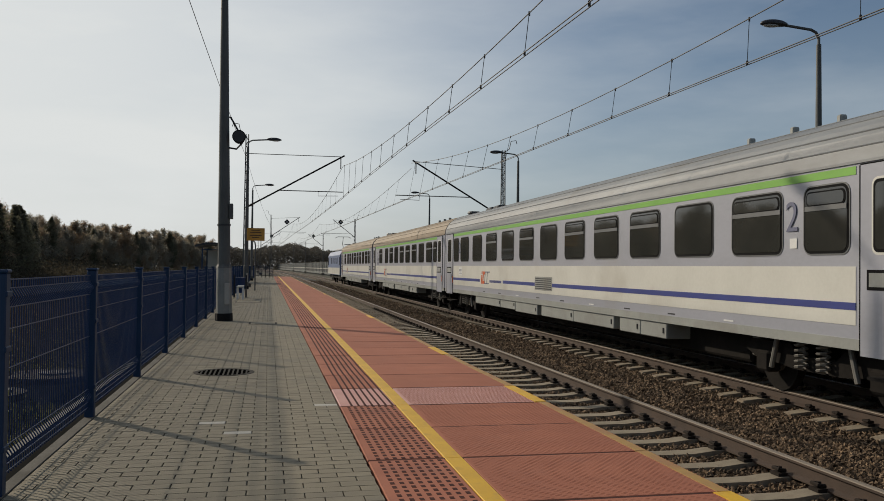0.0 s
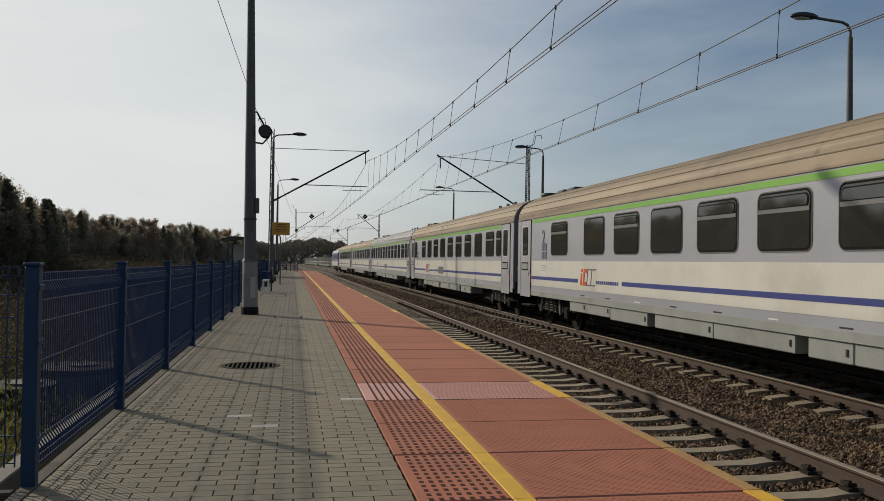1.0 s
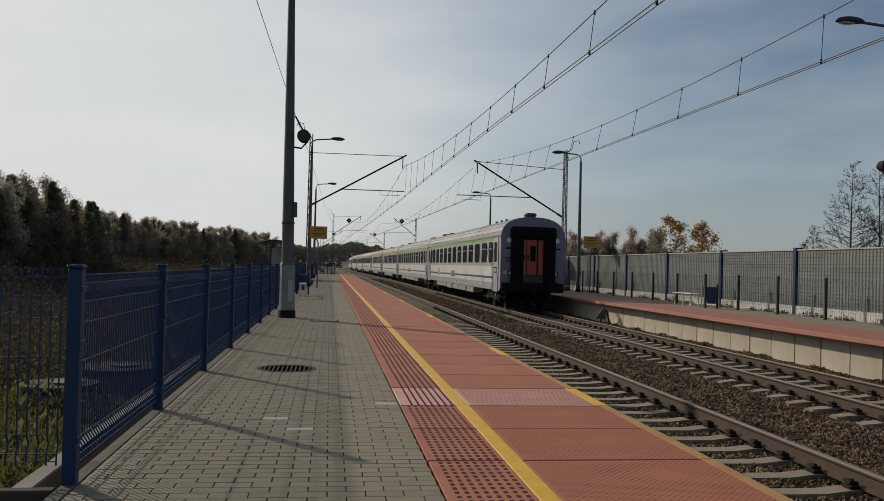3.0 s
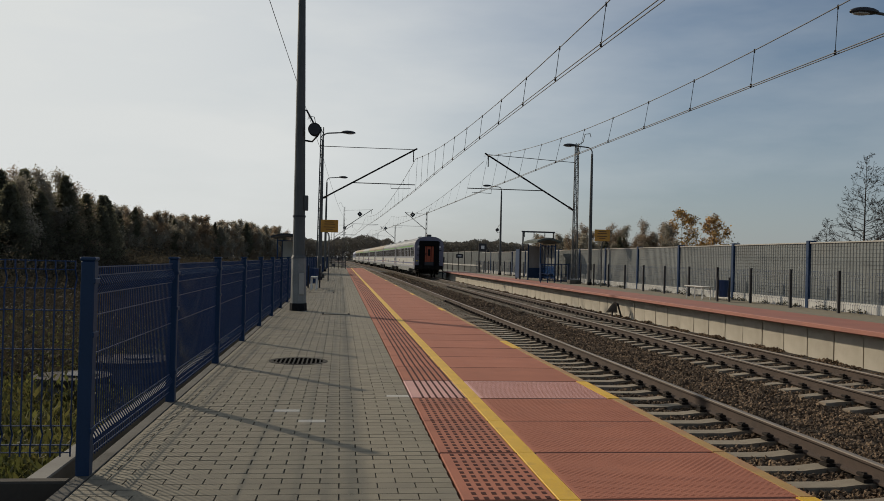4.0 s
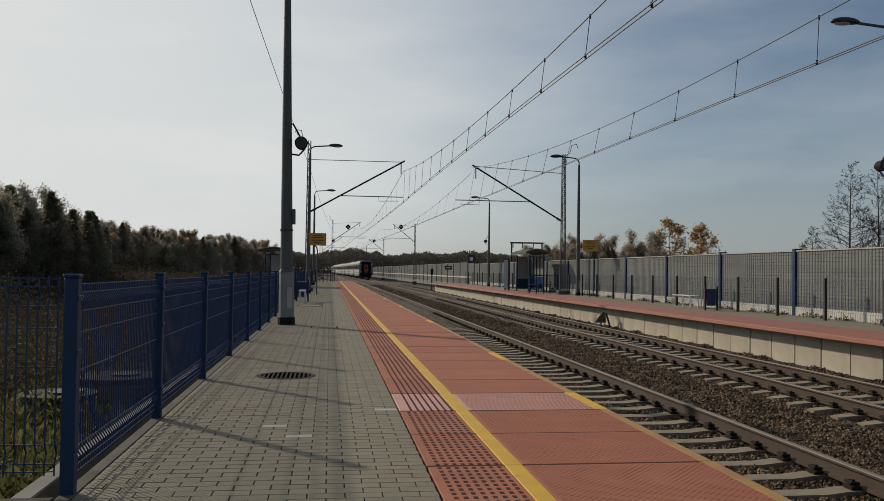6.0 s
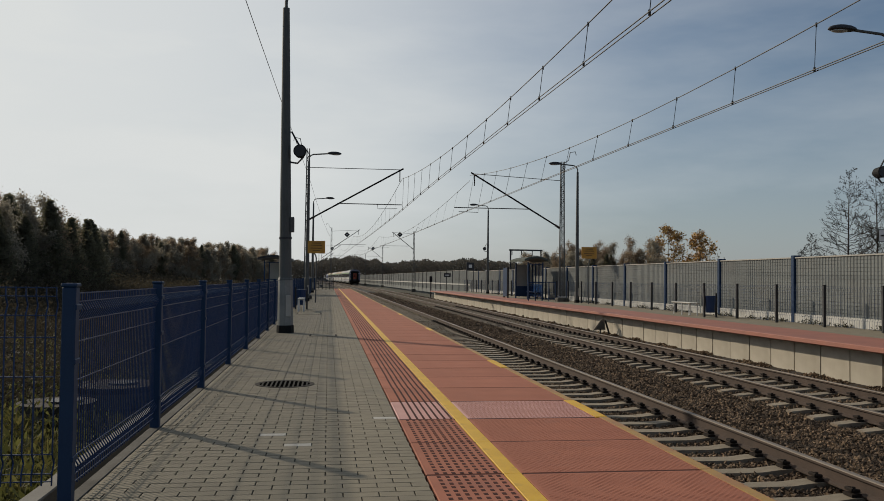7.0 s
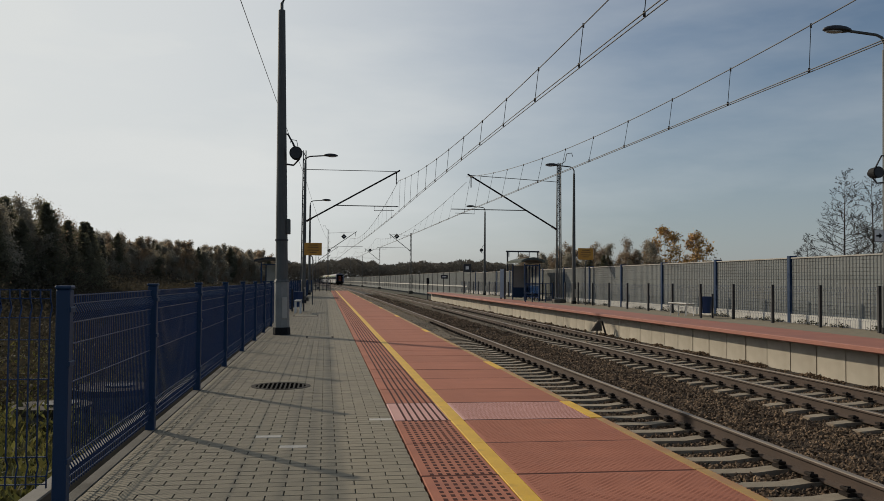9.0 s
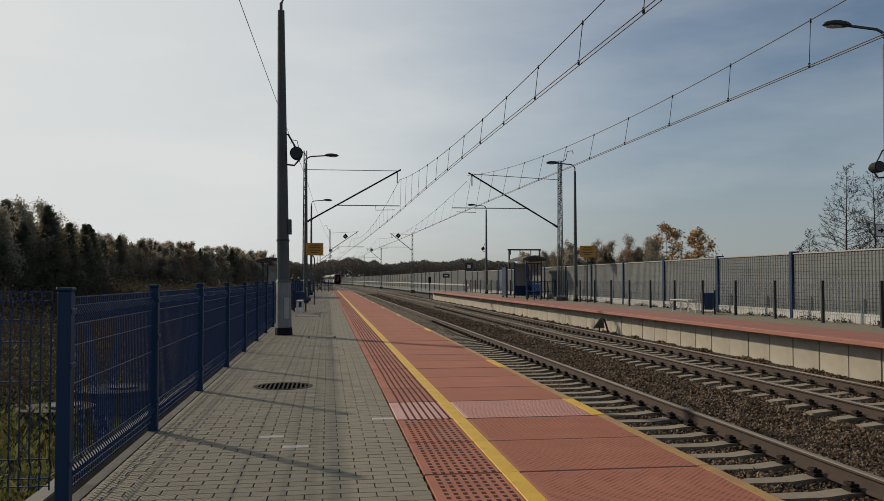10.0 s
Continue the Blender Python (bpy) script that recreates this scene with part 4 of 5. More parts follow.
for dx, back, mark in ((-0.24, M_SIGNWHITE, M_BLACK), (0.06, M_BLACK, M_SIGNWHITE)):
    p = part("plate", box(B(), dx, dx + 0.24, -0.02, 0.0, 2.05, 2.32, 0.004), back, t)
    part("plate_rim", box(B(), dx - 0.012, dx + 0.252, -0.018, 0.002, 2.038, 2.332), M_BLACK, p)
    bm = B()
    if back is M_SIGNWHITE:
        prism(bm, [(dx + 0.04, 2.165), (dx + 0.12, 2.165), (dx + 0.12, 2.12), (dx + 0.2, 2.185), (dx + 0.12, 2.25), (dx + 0.12, 2.205), (dx + 0.04, 2.205)], "y", -0.026, -0.021)
    else:
        prism(bm, [(dx + 0.11, 2.28), (dx + 0.075, 2.28), (dx + 0.075, 2.15), (dx + 0.16, 2.15), (dx + 0.19, 2.08), (dx + 0.21, 2.09), (dx + 0.175, 2.185), (dx + 0.11, 2.185)], "y", -0.026, -0.021)
    part("pictogram", bm, mark, p)
part("bracket", box(B(), -0.2, 0.2, 0.0, 0.03, 2.16, 2.2), M_IRON, t)
part("clamp", box(B(), 0.1, 0.34, 0.0, 0.06, 2.15, 2.21), M_IRON, t)
part("clamp", box(B(), 0.24, 0.32, 0.0, 0.26, 2.15, 2.21), M_IRON, t)

# closing fence and ramp at the far end of the near platform
f = thing("end_fence", "dark railing across the platform's far end", "fence", pose(-1.1, 84.5, 0))
for k in range(6):
    part("post", box(B(), k * 0.36 - 0.03, k * 0.36 + 0.03, -0.03, 0.03, 0, 1.2), M_IRON, f)
for z in (0.15, 0.6, 1.15):
    part("rail", box(B(), 0, 1.8, -0.02, 0.02, z, z + 0.04), M_IRON, f)
part("infill", boxes("infill", [(0.06 * k, -0.006, 0.15) for k in range(30)], [(0.06 * k + 0.015, 0.006, 1.15) for k in range(30)], M_DARKBLUE), None, f)


# ---- trees ----
def clumps(points, size, rng, flat=1.0, kind="leaf"):
    """Small two-sided leaf sprays, three crossed slim triangles each."""
    n = len(points)
    a = rng.normal(size=(n, 3, 3)) * size[:, None, None] if isinstance(size, np.ndarray) else rng.normal(size=(n, 3, 3)) * size
    a[:, :, 2] *= flat
    return (points[:, None] + a).reshape(-1, 3), np.arange(3 * n).reshape(-1, 3)


def wood_mesh(name, segs, material, n=5):
    """Tapered limbs from (a, b, ra, rb) segments in one mesh."""
    V, F = [], []
    ang = np.arange(n) * math.tau / n
    for a, b, ra, rb in segs:
        a, b = np.array(a, float), np.array(b, float)
        d = (b - a) / (np.linalg.norm(b - a) + 1e-9)
        u = np.cross(d, (0.3, 0.9, 0.1))
        u /= np.linalg.norm(u)
        w = np.cross(d, u)
        k = len(V)
        for p, r in ((a, ra), (b, rb)):
            for t in ang:
                V.append(p + r * (math.cos(t) * u + math.sin(t) * w))
        F += [(k + i, k + (i + 1) % n, k + n + (i + 1) % n, k + n + i) for i in range(n)]
    return soup(name, V, F, material)


def limbs(rng, h, spread, levels, count, rise=0.6, start=0.25, r=0.02, twig=0.013):
    """A trunk with limbs that fork; returns segments and the twig ends."""
    segs, ends = [], []
    lean = rng.normal(size=2) * 0.02 * h
    trunk = [np.array((lean[0] * (i / 8) ** 2, lean[1] * (i / 8) ** 2, h * i / 8)) for i in range(9)]
    for i in range(8):
        segs.append((trunk[i], trunk[i + 1], r * h * (1 - i / 8.5), r * h * (1 - (i + 1) / 8.5)))

    def grow(p, d, length, rad, level):
        q = p + d * length
        mid = p + d * length * 0.5 + rng.normal(size=3) * 0.04 * length
        rad = max(rad, twig)
        segs.append((p, mid, rad, rad * 0.8))
        segs.append((mid, q, rad * 0.8, rad * 0.55))
        ends.append(q)
        if level:
            for _ in range(3):
                e = d + rng.normal(size=3) * 0.5 + np.array((0, 0, 0.22))
                e /= np.linalg.norm(e)
                grow(p + (q - p) * rng.uniform(0.35, 1.0), e, length * rng.uniform(0.4, 0.65), rad * 0.5, level - 1)

    for k in range(count):
        f = start + (1 - start) * (k + rng.uniform(0, 1)) / count
        i = min(7, int(f * 8))
        p = trunk[i] + (trunk[i + 1] - trunk[i]) * (f * 8 - i)
        a = rng.uniform(0, math.tau)
        d = np.array((math.cos(a), math.sin(a), rise + rng.uniform(-0.2, 0.3)))
        d /= np.linalg.norm(d)
        grow(p, d, spread * h * (1.15 - f) * rng.uniform(0.7, 1.1), r * h * 0.38 * (1.1 - f), levels)
    return segs, np.array(ends)


def bare_tree(name, h, seed, material=M_TWIG, rise=0.6, spread=0.3, leaves=0, leaf=None, label="", trunk=None, levels=3, count=16, lsize=0.16, start=0.22, twig=0.013):
    rng = np.random.default_rng(seed)
    segs, ends = limbs(rng, h, spread, levels, count, rise, start=start, r=0.011, twig=twig)
    t = thing(name, label, "tree", group="trees")
    part("trunk", wood_mesh("trunk", segs[:8], trunk or M_BARK, 8), None, t)
    tagged(part("twig_mass", wood_mesh("twig_mass", segs[8:], material, 3), None, t), kind="stuff")
    if leaves:
        idx = rng.integers(0, len(ends), leaves)
        pts = ends[idx] + rng.normal(size=(leaves, 3)) * h * 0.03
        V, F = clumps(pts, lsize, rng)
        part("crown", soup("crown", V, F, leaf), None, t)
    return t


def pine(h, seed, label):
    """A conifer: trunk, whorled boughs, tufts of needles."""
    rng = np.random.default_rng(seed)
    t = thing("pine_tree", label, "tree", group="trees")
    segs = [((0, 0, h * i / 6), (rng.normal() * 0.02, 0, h * (i + 1) / 6), 0.018 * h * (1 - i / 6.3), 0.018 * h * (1 - (i + 1) / 6.3)) for i in range(6)]
    pts = []
    for k in range(170):
        z = h * (0.12 + 0.87 * (k + rng.uniform(0, 1)) / 170)
        rad = 0.34 * h * min(1.0, 0.45 + 1.2 * z / h) * (1 - z / h) ** 0.9 + 0.06
        a = rng.uniform(0, math.tau)
        L = rad * rng.uniform(0.35, 1.15)
        tip = np.array((math.cos(a) * L, math.sin(a) * L, z + L * rng.uniform(0.0, 0.6) + 0.01 * h))
        segs.append(((0, 0, z), tip, 0.02, 0.008))
        for f in np.linspace(0.25, 1, 8):
            for _ in range(7):
                pts.append(np.array((0, 0, z)) + (tip - np.array((0, 0, z))) * f + rng.normal(size=3) * (0.05 + 0.075 * L))
    part("trunk", wood_mesh("trunk", segs, M_BARK, 5), None, t)
    V, F = clumps(np.array(pts), 0.045 + 0.004 * h, rng, 0.9)
    part("crown", soup("crown", V, F, M_PINE), None, t)
    return t


# wood to the left of the line: an edge that nears the line with distance, pines among bare birches
PINES = [pine(h, 10 + i, "dark green pine at the wood's edge") for i, h in enumerate((8.5, 10.5, 7.0))]
BARES = [bare_tree("birch_tree", 8.0, 31, spread=0.24, leaves=4600, leaf=M_RUSSET, label="bare birch with thin russet leaves in the wood", trunk=M_BIRCH, lsize=0.065, count=13),
         bare_tree("bare_tree", 9.0, 32, spread=0.28, leaves=5000, leaf=M_TWIG, label="leafless tree with dense fine twigs in the wood", lsize=0.065, count=13),
         bare_tree("bare_tree", 7.0, 33, spread=0.32, leaves=5000, leaf=M_TWIG, label="leafless tree with dense fine twigs in the wood", lsize=0.065, count=13),
         bare_tree("birch_tree", 9.5, 34, spread=0.22, leaves=4300, leaf=M_RUSSET, label="bare birch with thin russet leaves in the wood", trunk=M_BIRCH, lsize=0.065, count=13)]
rng = np.random.default_rng(7)
used = set()
TALL = dict(zip([t.name for t in PINES + BARES], (8.5, 10.5, 7.0, 8.2, 9.2, 7.2, 9.7)))


def plant(proto, x, y, z, s):
    m = pose(x, y, z, 0, 0, rng.uniform(0, 360)) @ Matrix.Scale(s, 4)
    if proto.name not in used:
        used.add(proto.name)
        proto.matrix_basis = m
        return
    c = copy_thing(proto, m)
    c.matrix_basis = m


# the wood's edge, (y, x, height): a tall stand of pines beside the line, then a lower belt farther off
STAND = [(44, -19.5, 6.0), (54, -19.5, 7.0), (62, -19.5, 7.5), (72, -19.7, 7.0), (80, -20.3, 6.4)]
BELT = [(106, -40, 9.0), (120, -42, 9.8), (150, -43.5, 10.4), (180, -41, 10.9), (215, -31, 11.0), (250, -21, 10.8), (285, -17, 11.0)]
for line, gap, rows, pines in ((STAND, 0.95, 5, 0.6), (BELT, 2.0, 3, 0.12)):
    for (ya, xa, ha), (yb, xb, hb) in zip(line[:-1], line[1:]):
        n = int((yb - ya) / gap)
        for row in range(rows):
            for k in range(n):
                f = (k + rng.uniform(0, 1)) / n
                pick = PINES if rng.uniform() < pines else BARES
                i = rng.integers(len(pick))
                s = (ha + (hb - ha) * f) / TALL[pick[i].name] * rng.uniform(0.74, 1.06)
                plant(pick[i], xa + (xb - xa) * f - row * 2.4 + rng.uniform(-1, 1), ya + (yb - ya) * f + rng.uniform(-1, 1), -1.2, s)

# young growth along the belt's foot
for (ya, xa, ha), (yb, xb, hb) in zip(BELT[:-1], BELT[1:]):
    for k in range(int((yb - ya) / 2.2)):
        f = (k + rng.uniform(0, 1)) / int((yb - ya) / 2.2)
        i = rng.integers(len(BARES))
        plant(BARES[i], xa + (xb - xa) * f + 2.0 + rng.uniform(-1, 1), ya + (yb - ya) * f, -3.0, rng.uniform(4.6, 6.4) / TALL[BARES[i].name])


def undergrowth():
    """Brush and tall dry weeds over the open ground, up to the wood's foot."""
    r = np.random.default_rng(9)
    n = 300000
    y = 14 + (r.uniform(0, 1, n) ** 1.5) * 180
    far_side = np.interp(y, [14, 44, 70, 120, 150, 194], [-14, -22, -24, -44, -45, -42])
    p = np.column_stack([-3.5 + (far_side + 3.5) * r.uniform(0, 1, n) ** 0.8, y, np.zeros(n)])
    tuft = np.array([noise.noise((a * 0.22, b * 0.22, 2)) for a, b in p[:, :2]])
    back = np.clip((p[:, 0] / far_side - 0.55) * 2.2, 0, 1)
    p[:, 2] = -1.1 + np.abs(r.normal(size=n)) * (0.28 + 0.35 * np.clip(tuft + 0.2, 0, 1) + 1.6 * back)
    V, F = clumps(p, (0.02 + 0.0008 * y), r)
    tagged(new("undergrowth", soup("undergrowth", V, F, M_BRUSH)), "tangled brown brush between the fence and the wood", "brush", kind="stuff")


undergrowth()


def weeds():
    """Grass blades and broad weeds beyond the fence, thicker close by."""
    r = np.random.default_rng(12)
    V = []
    n = 52000
    y = 5.2 + (r.uniform(0, 1, n) ** 1.5) * 26
    x = -1.98 - r.uniform(0, 1, n) * (0.42 * y - 0.6)
    tuft = np.array([noise.noise((a * 0.6, b * 0.6, 7)) for a, b in zip(x, y)])
    keep = tuft > -0.2
    x, y, tuft = x[keep], y[keep], tuft[keep]
    n = len(x)
    h = r.uniform(0.05, 0.42, n) * (0.6 + 1.5 * np.clip(tuft, 0, 1))
    a = r.uniform(0, math.tau, n)
    w = r.uniform(0.008, 0.03, n) * np.where(r.uniform(0, 1, n) < 0.35, 1.7, 1.0)
    foot = np.column_stack([x, y, -1.08 + h * r.uniform(0, 0.8, n)])
    side = np.column_stack([np.cos(a) * w, np.sin(a) * w, np.zeros(n)])
    tip = foot + np.column_stack([r.normal(size=n) * 0.06, r.normal(size=n) * 0.06, r.uniform(0.05, 0.16, n)])
    mid = (foot + tip) / 2
    V = np.stack([foot, mid + side, tip, mid - side], 1).reshape(-1, 3)
    tagged(new("weeds", soup("weeds", V, np.arange(4 * n).reshape(-1, 4), M_LEAF)), "green and yellowing weeds beyond the fence", "weeds", kind="stuff")



def platform_weeds():
    """Low dark tufts along the foot of the noise barrier."""
    r = np.random.default_rng(14)
    n = 9000
    y = r.uniform(14, 70, n)
    x = 14.34 - np.abs(r.normal(size=n)) * 0.13
    tuft = np.array([noise.noise((3.1, b * 0.9, 5)) for b in y])
    x, y, tuft = x[tuft > 0.0], y[tuft > 0.0], tuft[tuft > 0.0]
    p = np.column_stack([x, y, FARTOP + 0.01 + np.abs(r.normal(size=len(x))) * (0.03 + 0.13 * tuft)])
    V, F = clumps(p, 0.022, r)
    tagged(new("platform_weeds", soup("platform_weeds", V, F, M_GRASSTUFT)), "dark weeds along the foot of the noise barrier", "weeds", kind="stuff")


M_GRASSTUFT = mat("dark_weeds", (0.045, 0.052, 0.022), (0.07, 0.06, 0.03), 2, 0.9, fine=9, island=0.3, thin=0.3)
platform_weeds()
weeds()
for x, y, w in ((-3.75, 13.2, 0.55), (-3.4, 15.3, 0.72)):
    t = thing("well_ring", "low round concrete well cover among the weeds", "well", pose(x, y, -1.12), "well covers")
    part("ring", tube(B(), (0, 0, -0.1), (0, 0, 0.32), w * 0.92, n=28), M_OLDCONC, t)
    part("lid", tube(B(), (0, 0, 0.32), (0, 0, 0.42), w, n=28), M_STAIN, t)
    part("hatch", tube(B(), (0.1, 0, 0.42), (0.1, 0, 0.45), 0.25, n=20), M_IRON, t)

# trees beyond the noise barrier
for x, y, h, seed in ((42.6, 100, 8.5, 51), (46.9, 100, 7.9, 52)):
    t = bare_tree("birch_tree", h, seed, spread=0.42, leaves=2400, leaf=M_GOLD, label="birch with golden autumn leaves behind the barrier", trunk=M_BIRCH, lsize=0.115, count=26)
    t.matrix_basis = pose(x, y, -1)
for x, y, h, seed in ((36.6, 54.5, 10.2, 53), (38.9, 54.5, 9.9, 54), (37.0, 60, 6.0, 55)):
    t = bare_tree("alder_tree", h, seed, M_BARK, rise=0.3, spread=0.23, label="slender leafless alder behind the barrier", levels=3, count=80, start=0.26, twig=0.009)
    t.matrix_basis = pose(x, y, -1)
for i in range(60):
    x = 23.0 + i * 0.27 + rng.uniform(-0.3, 0.3)
    t = copy_thing(PINES[i % 3] if i % 6 == 3 else BARES[i % 4], pose(0, 0, 0))
    t.matrix_basis = pose(x, 95 + rng.uniform(-4, 4), -1, 0, 0, rng.uniform(0, 360)) @ Matrix.Scale(rng.uniform(0.56, 0.74) * (0.85 if i < 18 or i % 6 == 3 else 1.0), 4)


def far_wood():
    """The far belt of woods that closes the view."""
    r = np.random.default_rng(21)
    n = 300000
    a = r.uniform(-38, 62, n)
    d = 430 + r.uniform(0, 60, n)
    top = np.array([11.8 + 3.0 * noise.noise((v * 0.35, 0, 0)) + 2.0 * noise.noise((v * 1.7, 4, 0)) for v in a])
    z = -1 + top * r.uniform(0, 1, n) ** 0.6
    p = np.column_stack([d * np.sin(np.radians(a)), d * np.cos(np.radians(a)), z])
    V, F = clumps(p, 0.42, r)
    tagged(new("far_woods", soup("far_woods", V, F, M_FARWOOD)), "hazy brown belt of distant woodland", "woods", kind="stuff")


far_wood()


def gantry(x, y):
    """A portal over another line, seen above the barrier."""
    t = thing("gantry", "distant dark steel portal over another railway line", "gantry", pose(x, y, -1.0))
    for dx in (-2.1, 2.1):
        part("column", box(B(), dx - 0.09, dx + 0.09, -0.09, 0.09, 0, 6.1), M_IRON, t)
    part("beam", box(B(), -2.3, 2.3, -0.09, 0.09, 6.1, 6.3), M_IRON, t)
    for dx in (-1.9, -0.6, 0.9):
        part("insulator", tube(B(), (dx, 0, 6.1), (dx, 0, 5.5), 0.06, n=8), M_IRON, t)
    part("line_wire", tube(B(), (-0.6, 0, 5.5), (14.0, -14.0, 3.6), 0.018, n=5), M_WIRE, t)
    part("line_wire", tube(B(), (0.9, 0, 5.5), (16.0, -14.0, 3.9), 0.018, n=5), M_WIRE, t)


gantry(26.6, 110)


# ---- the train ----
def rounded(y0, y1, z0, z1, r, n=4):
    """A rounded rectangle in (y, z)."""
    pts = []
    for cy, cz, a in ((y1 - r, z1 - r, 0), (y0 + r, z1 - r, 90), (y0 + r, z0 + r, 180), (y1 - r, z0 + r, 270)):
        for k in range(n + 1):
            t = radians(a + 90 * k / n)
            pts.append((cy + r * math.cos(t), cz + r * math.sin(t)))
    return pts


HW = 1.41       # length over the body, half width


def roof_profile():
    pts = []
    for i in range(17):
        a = math.pi * i / 16
        c, s = math.cos(a), math.sin(a)
        pts.append((HW * math.copysign(abs(c) ** 0.80, c), 3.22 + 0.83 * s ** 0.95))
    return pts


def skin(x_side, prof, material, name, parent, depth=0.012, label=""):
    """A plate lying on the coach's side, its outline in (y, z)."""
    bm = B()
    s = 1 if x_side > 0 else -1
    prism(bm, prof, "x", x_side, x_side + s * depth)
    return part(name, bm, material, parent, label)


def windows(CL, even, grille):
    """A small pane by the door, then large ones up to another small pane or a blank wall by the other door."""
    if even:
        return [(1.82, 2.72)] + [(3.22 + 1.9 * k, 4.53 + 1.9 * k) for k in range(11)] + [(CL - 2.4, CL - 1.55)]
    if grille:
        return [(1.75, 2.45)] + [(CL - 5.6 - 1.98 * k, CL - 4.3 - 1.98 * k) for k in range(8, -1, -1)] + [(CL - 2.4, CL - 1.6)]
    return [(1.75, 2.5)] + [(CL - 7.5 - 1.99 * k, CL - 6.12 - 1.99 * k) for k in range(7, -1, -1)] + [(CL - 4.83, CL - 3.42)]


def wheelset(parent, y, material=M_BOGIE):
    for s in (-0.75, 0.75):
        bm = tube(B(), (s - 0.065, y, 0.46), (s + 0.065, y, 0.46), 0.46, n=24)
        w = part("wheel", bm, M_BOGIE, parent)
        part("hub", tube(B(), (s - 0.10, y, 0.46), (s + 0.10, y, 0.46), 0.16, n=16), M_SPRING, w)
    part("axle", tube(B(), (-0.95, y, 0.46), (0.95, y, 0.46), 0.09, n=10), M_BOGIE, parent)


def bogie(parent, y):
    b = part("bogie", box(B(), -0.35, 0.35, y - 0.5, y + 0.5, 0.45, 0.75, 0.04), M_BOGIE, parent)
    for s in (-1.02, 1.02):
        bm = B()
        prism(bm, [(y - 1.75, 0.62), (y - 1.6, 0.78), (y - 0.6, 0.78), (y - 0.4, 0.62), (y + 0.4, 0.62), (y + 0.6, 0.78), (y + 1.6, 0.78), (y + 1.75, 0.62), (y + 1.5, 0.52), (y + 0.5, 0.42), (y - 0.5, 0.42), (y - 1.5, 0.52)], "x", s - 0.07, s + 0.07)
        part("side_frame", bm, M_BOGIE, b)
        for dy in (-0.24, 0.24):
            bm = B()
            pts = [(s + 0.14 * (1 if s > 0 else -1) + 0.085 * math.cos(k * 0.9), y + dy + 0.085 * math.sin(k * 0.9), 0.45 + 0.011 * k) for k in range(42)]
            polytube(bm, pts, 0.02, 5)
            part("spring", bm, M_SPRING, b, "grey coil spring")
        for dy in (-1.25, 1.25):
            part("axle_box", box(B(), s - 0.12, s + 0.12, y + dy - 0.17, y + dy + 0.17, 0.3, 0.62, 0.04), M_BOGIE, b)
            part("damper", tube(B(), (s + 0.15 * (1 if s > 0 else -1), y + dy * 0.75, 0.4), (s + 0.15 * (1 if s > 0 else -1), y + dy * 0.62, 0.92), 0.04, n=8), M_SPRING, b)
            part("hanger", box(B(), s - 0.03, s + 0.13, y + dy * 1.25 - 0.09, y + dy * 1.25 + 0.09, 0.5, 0.95, 0.02), M_SPRING, b)
    for dy in (-1.25, 1.25):
        wheelset(b, y + dy)


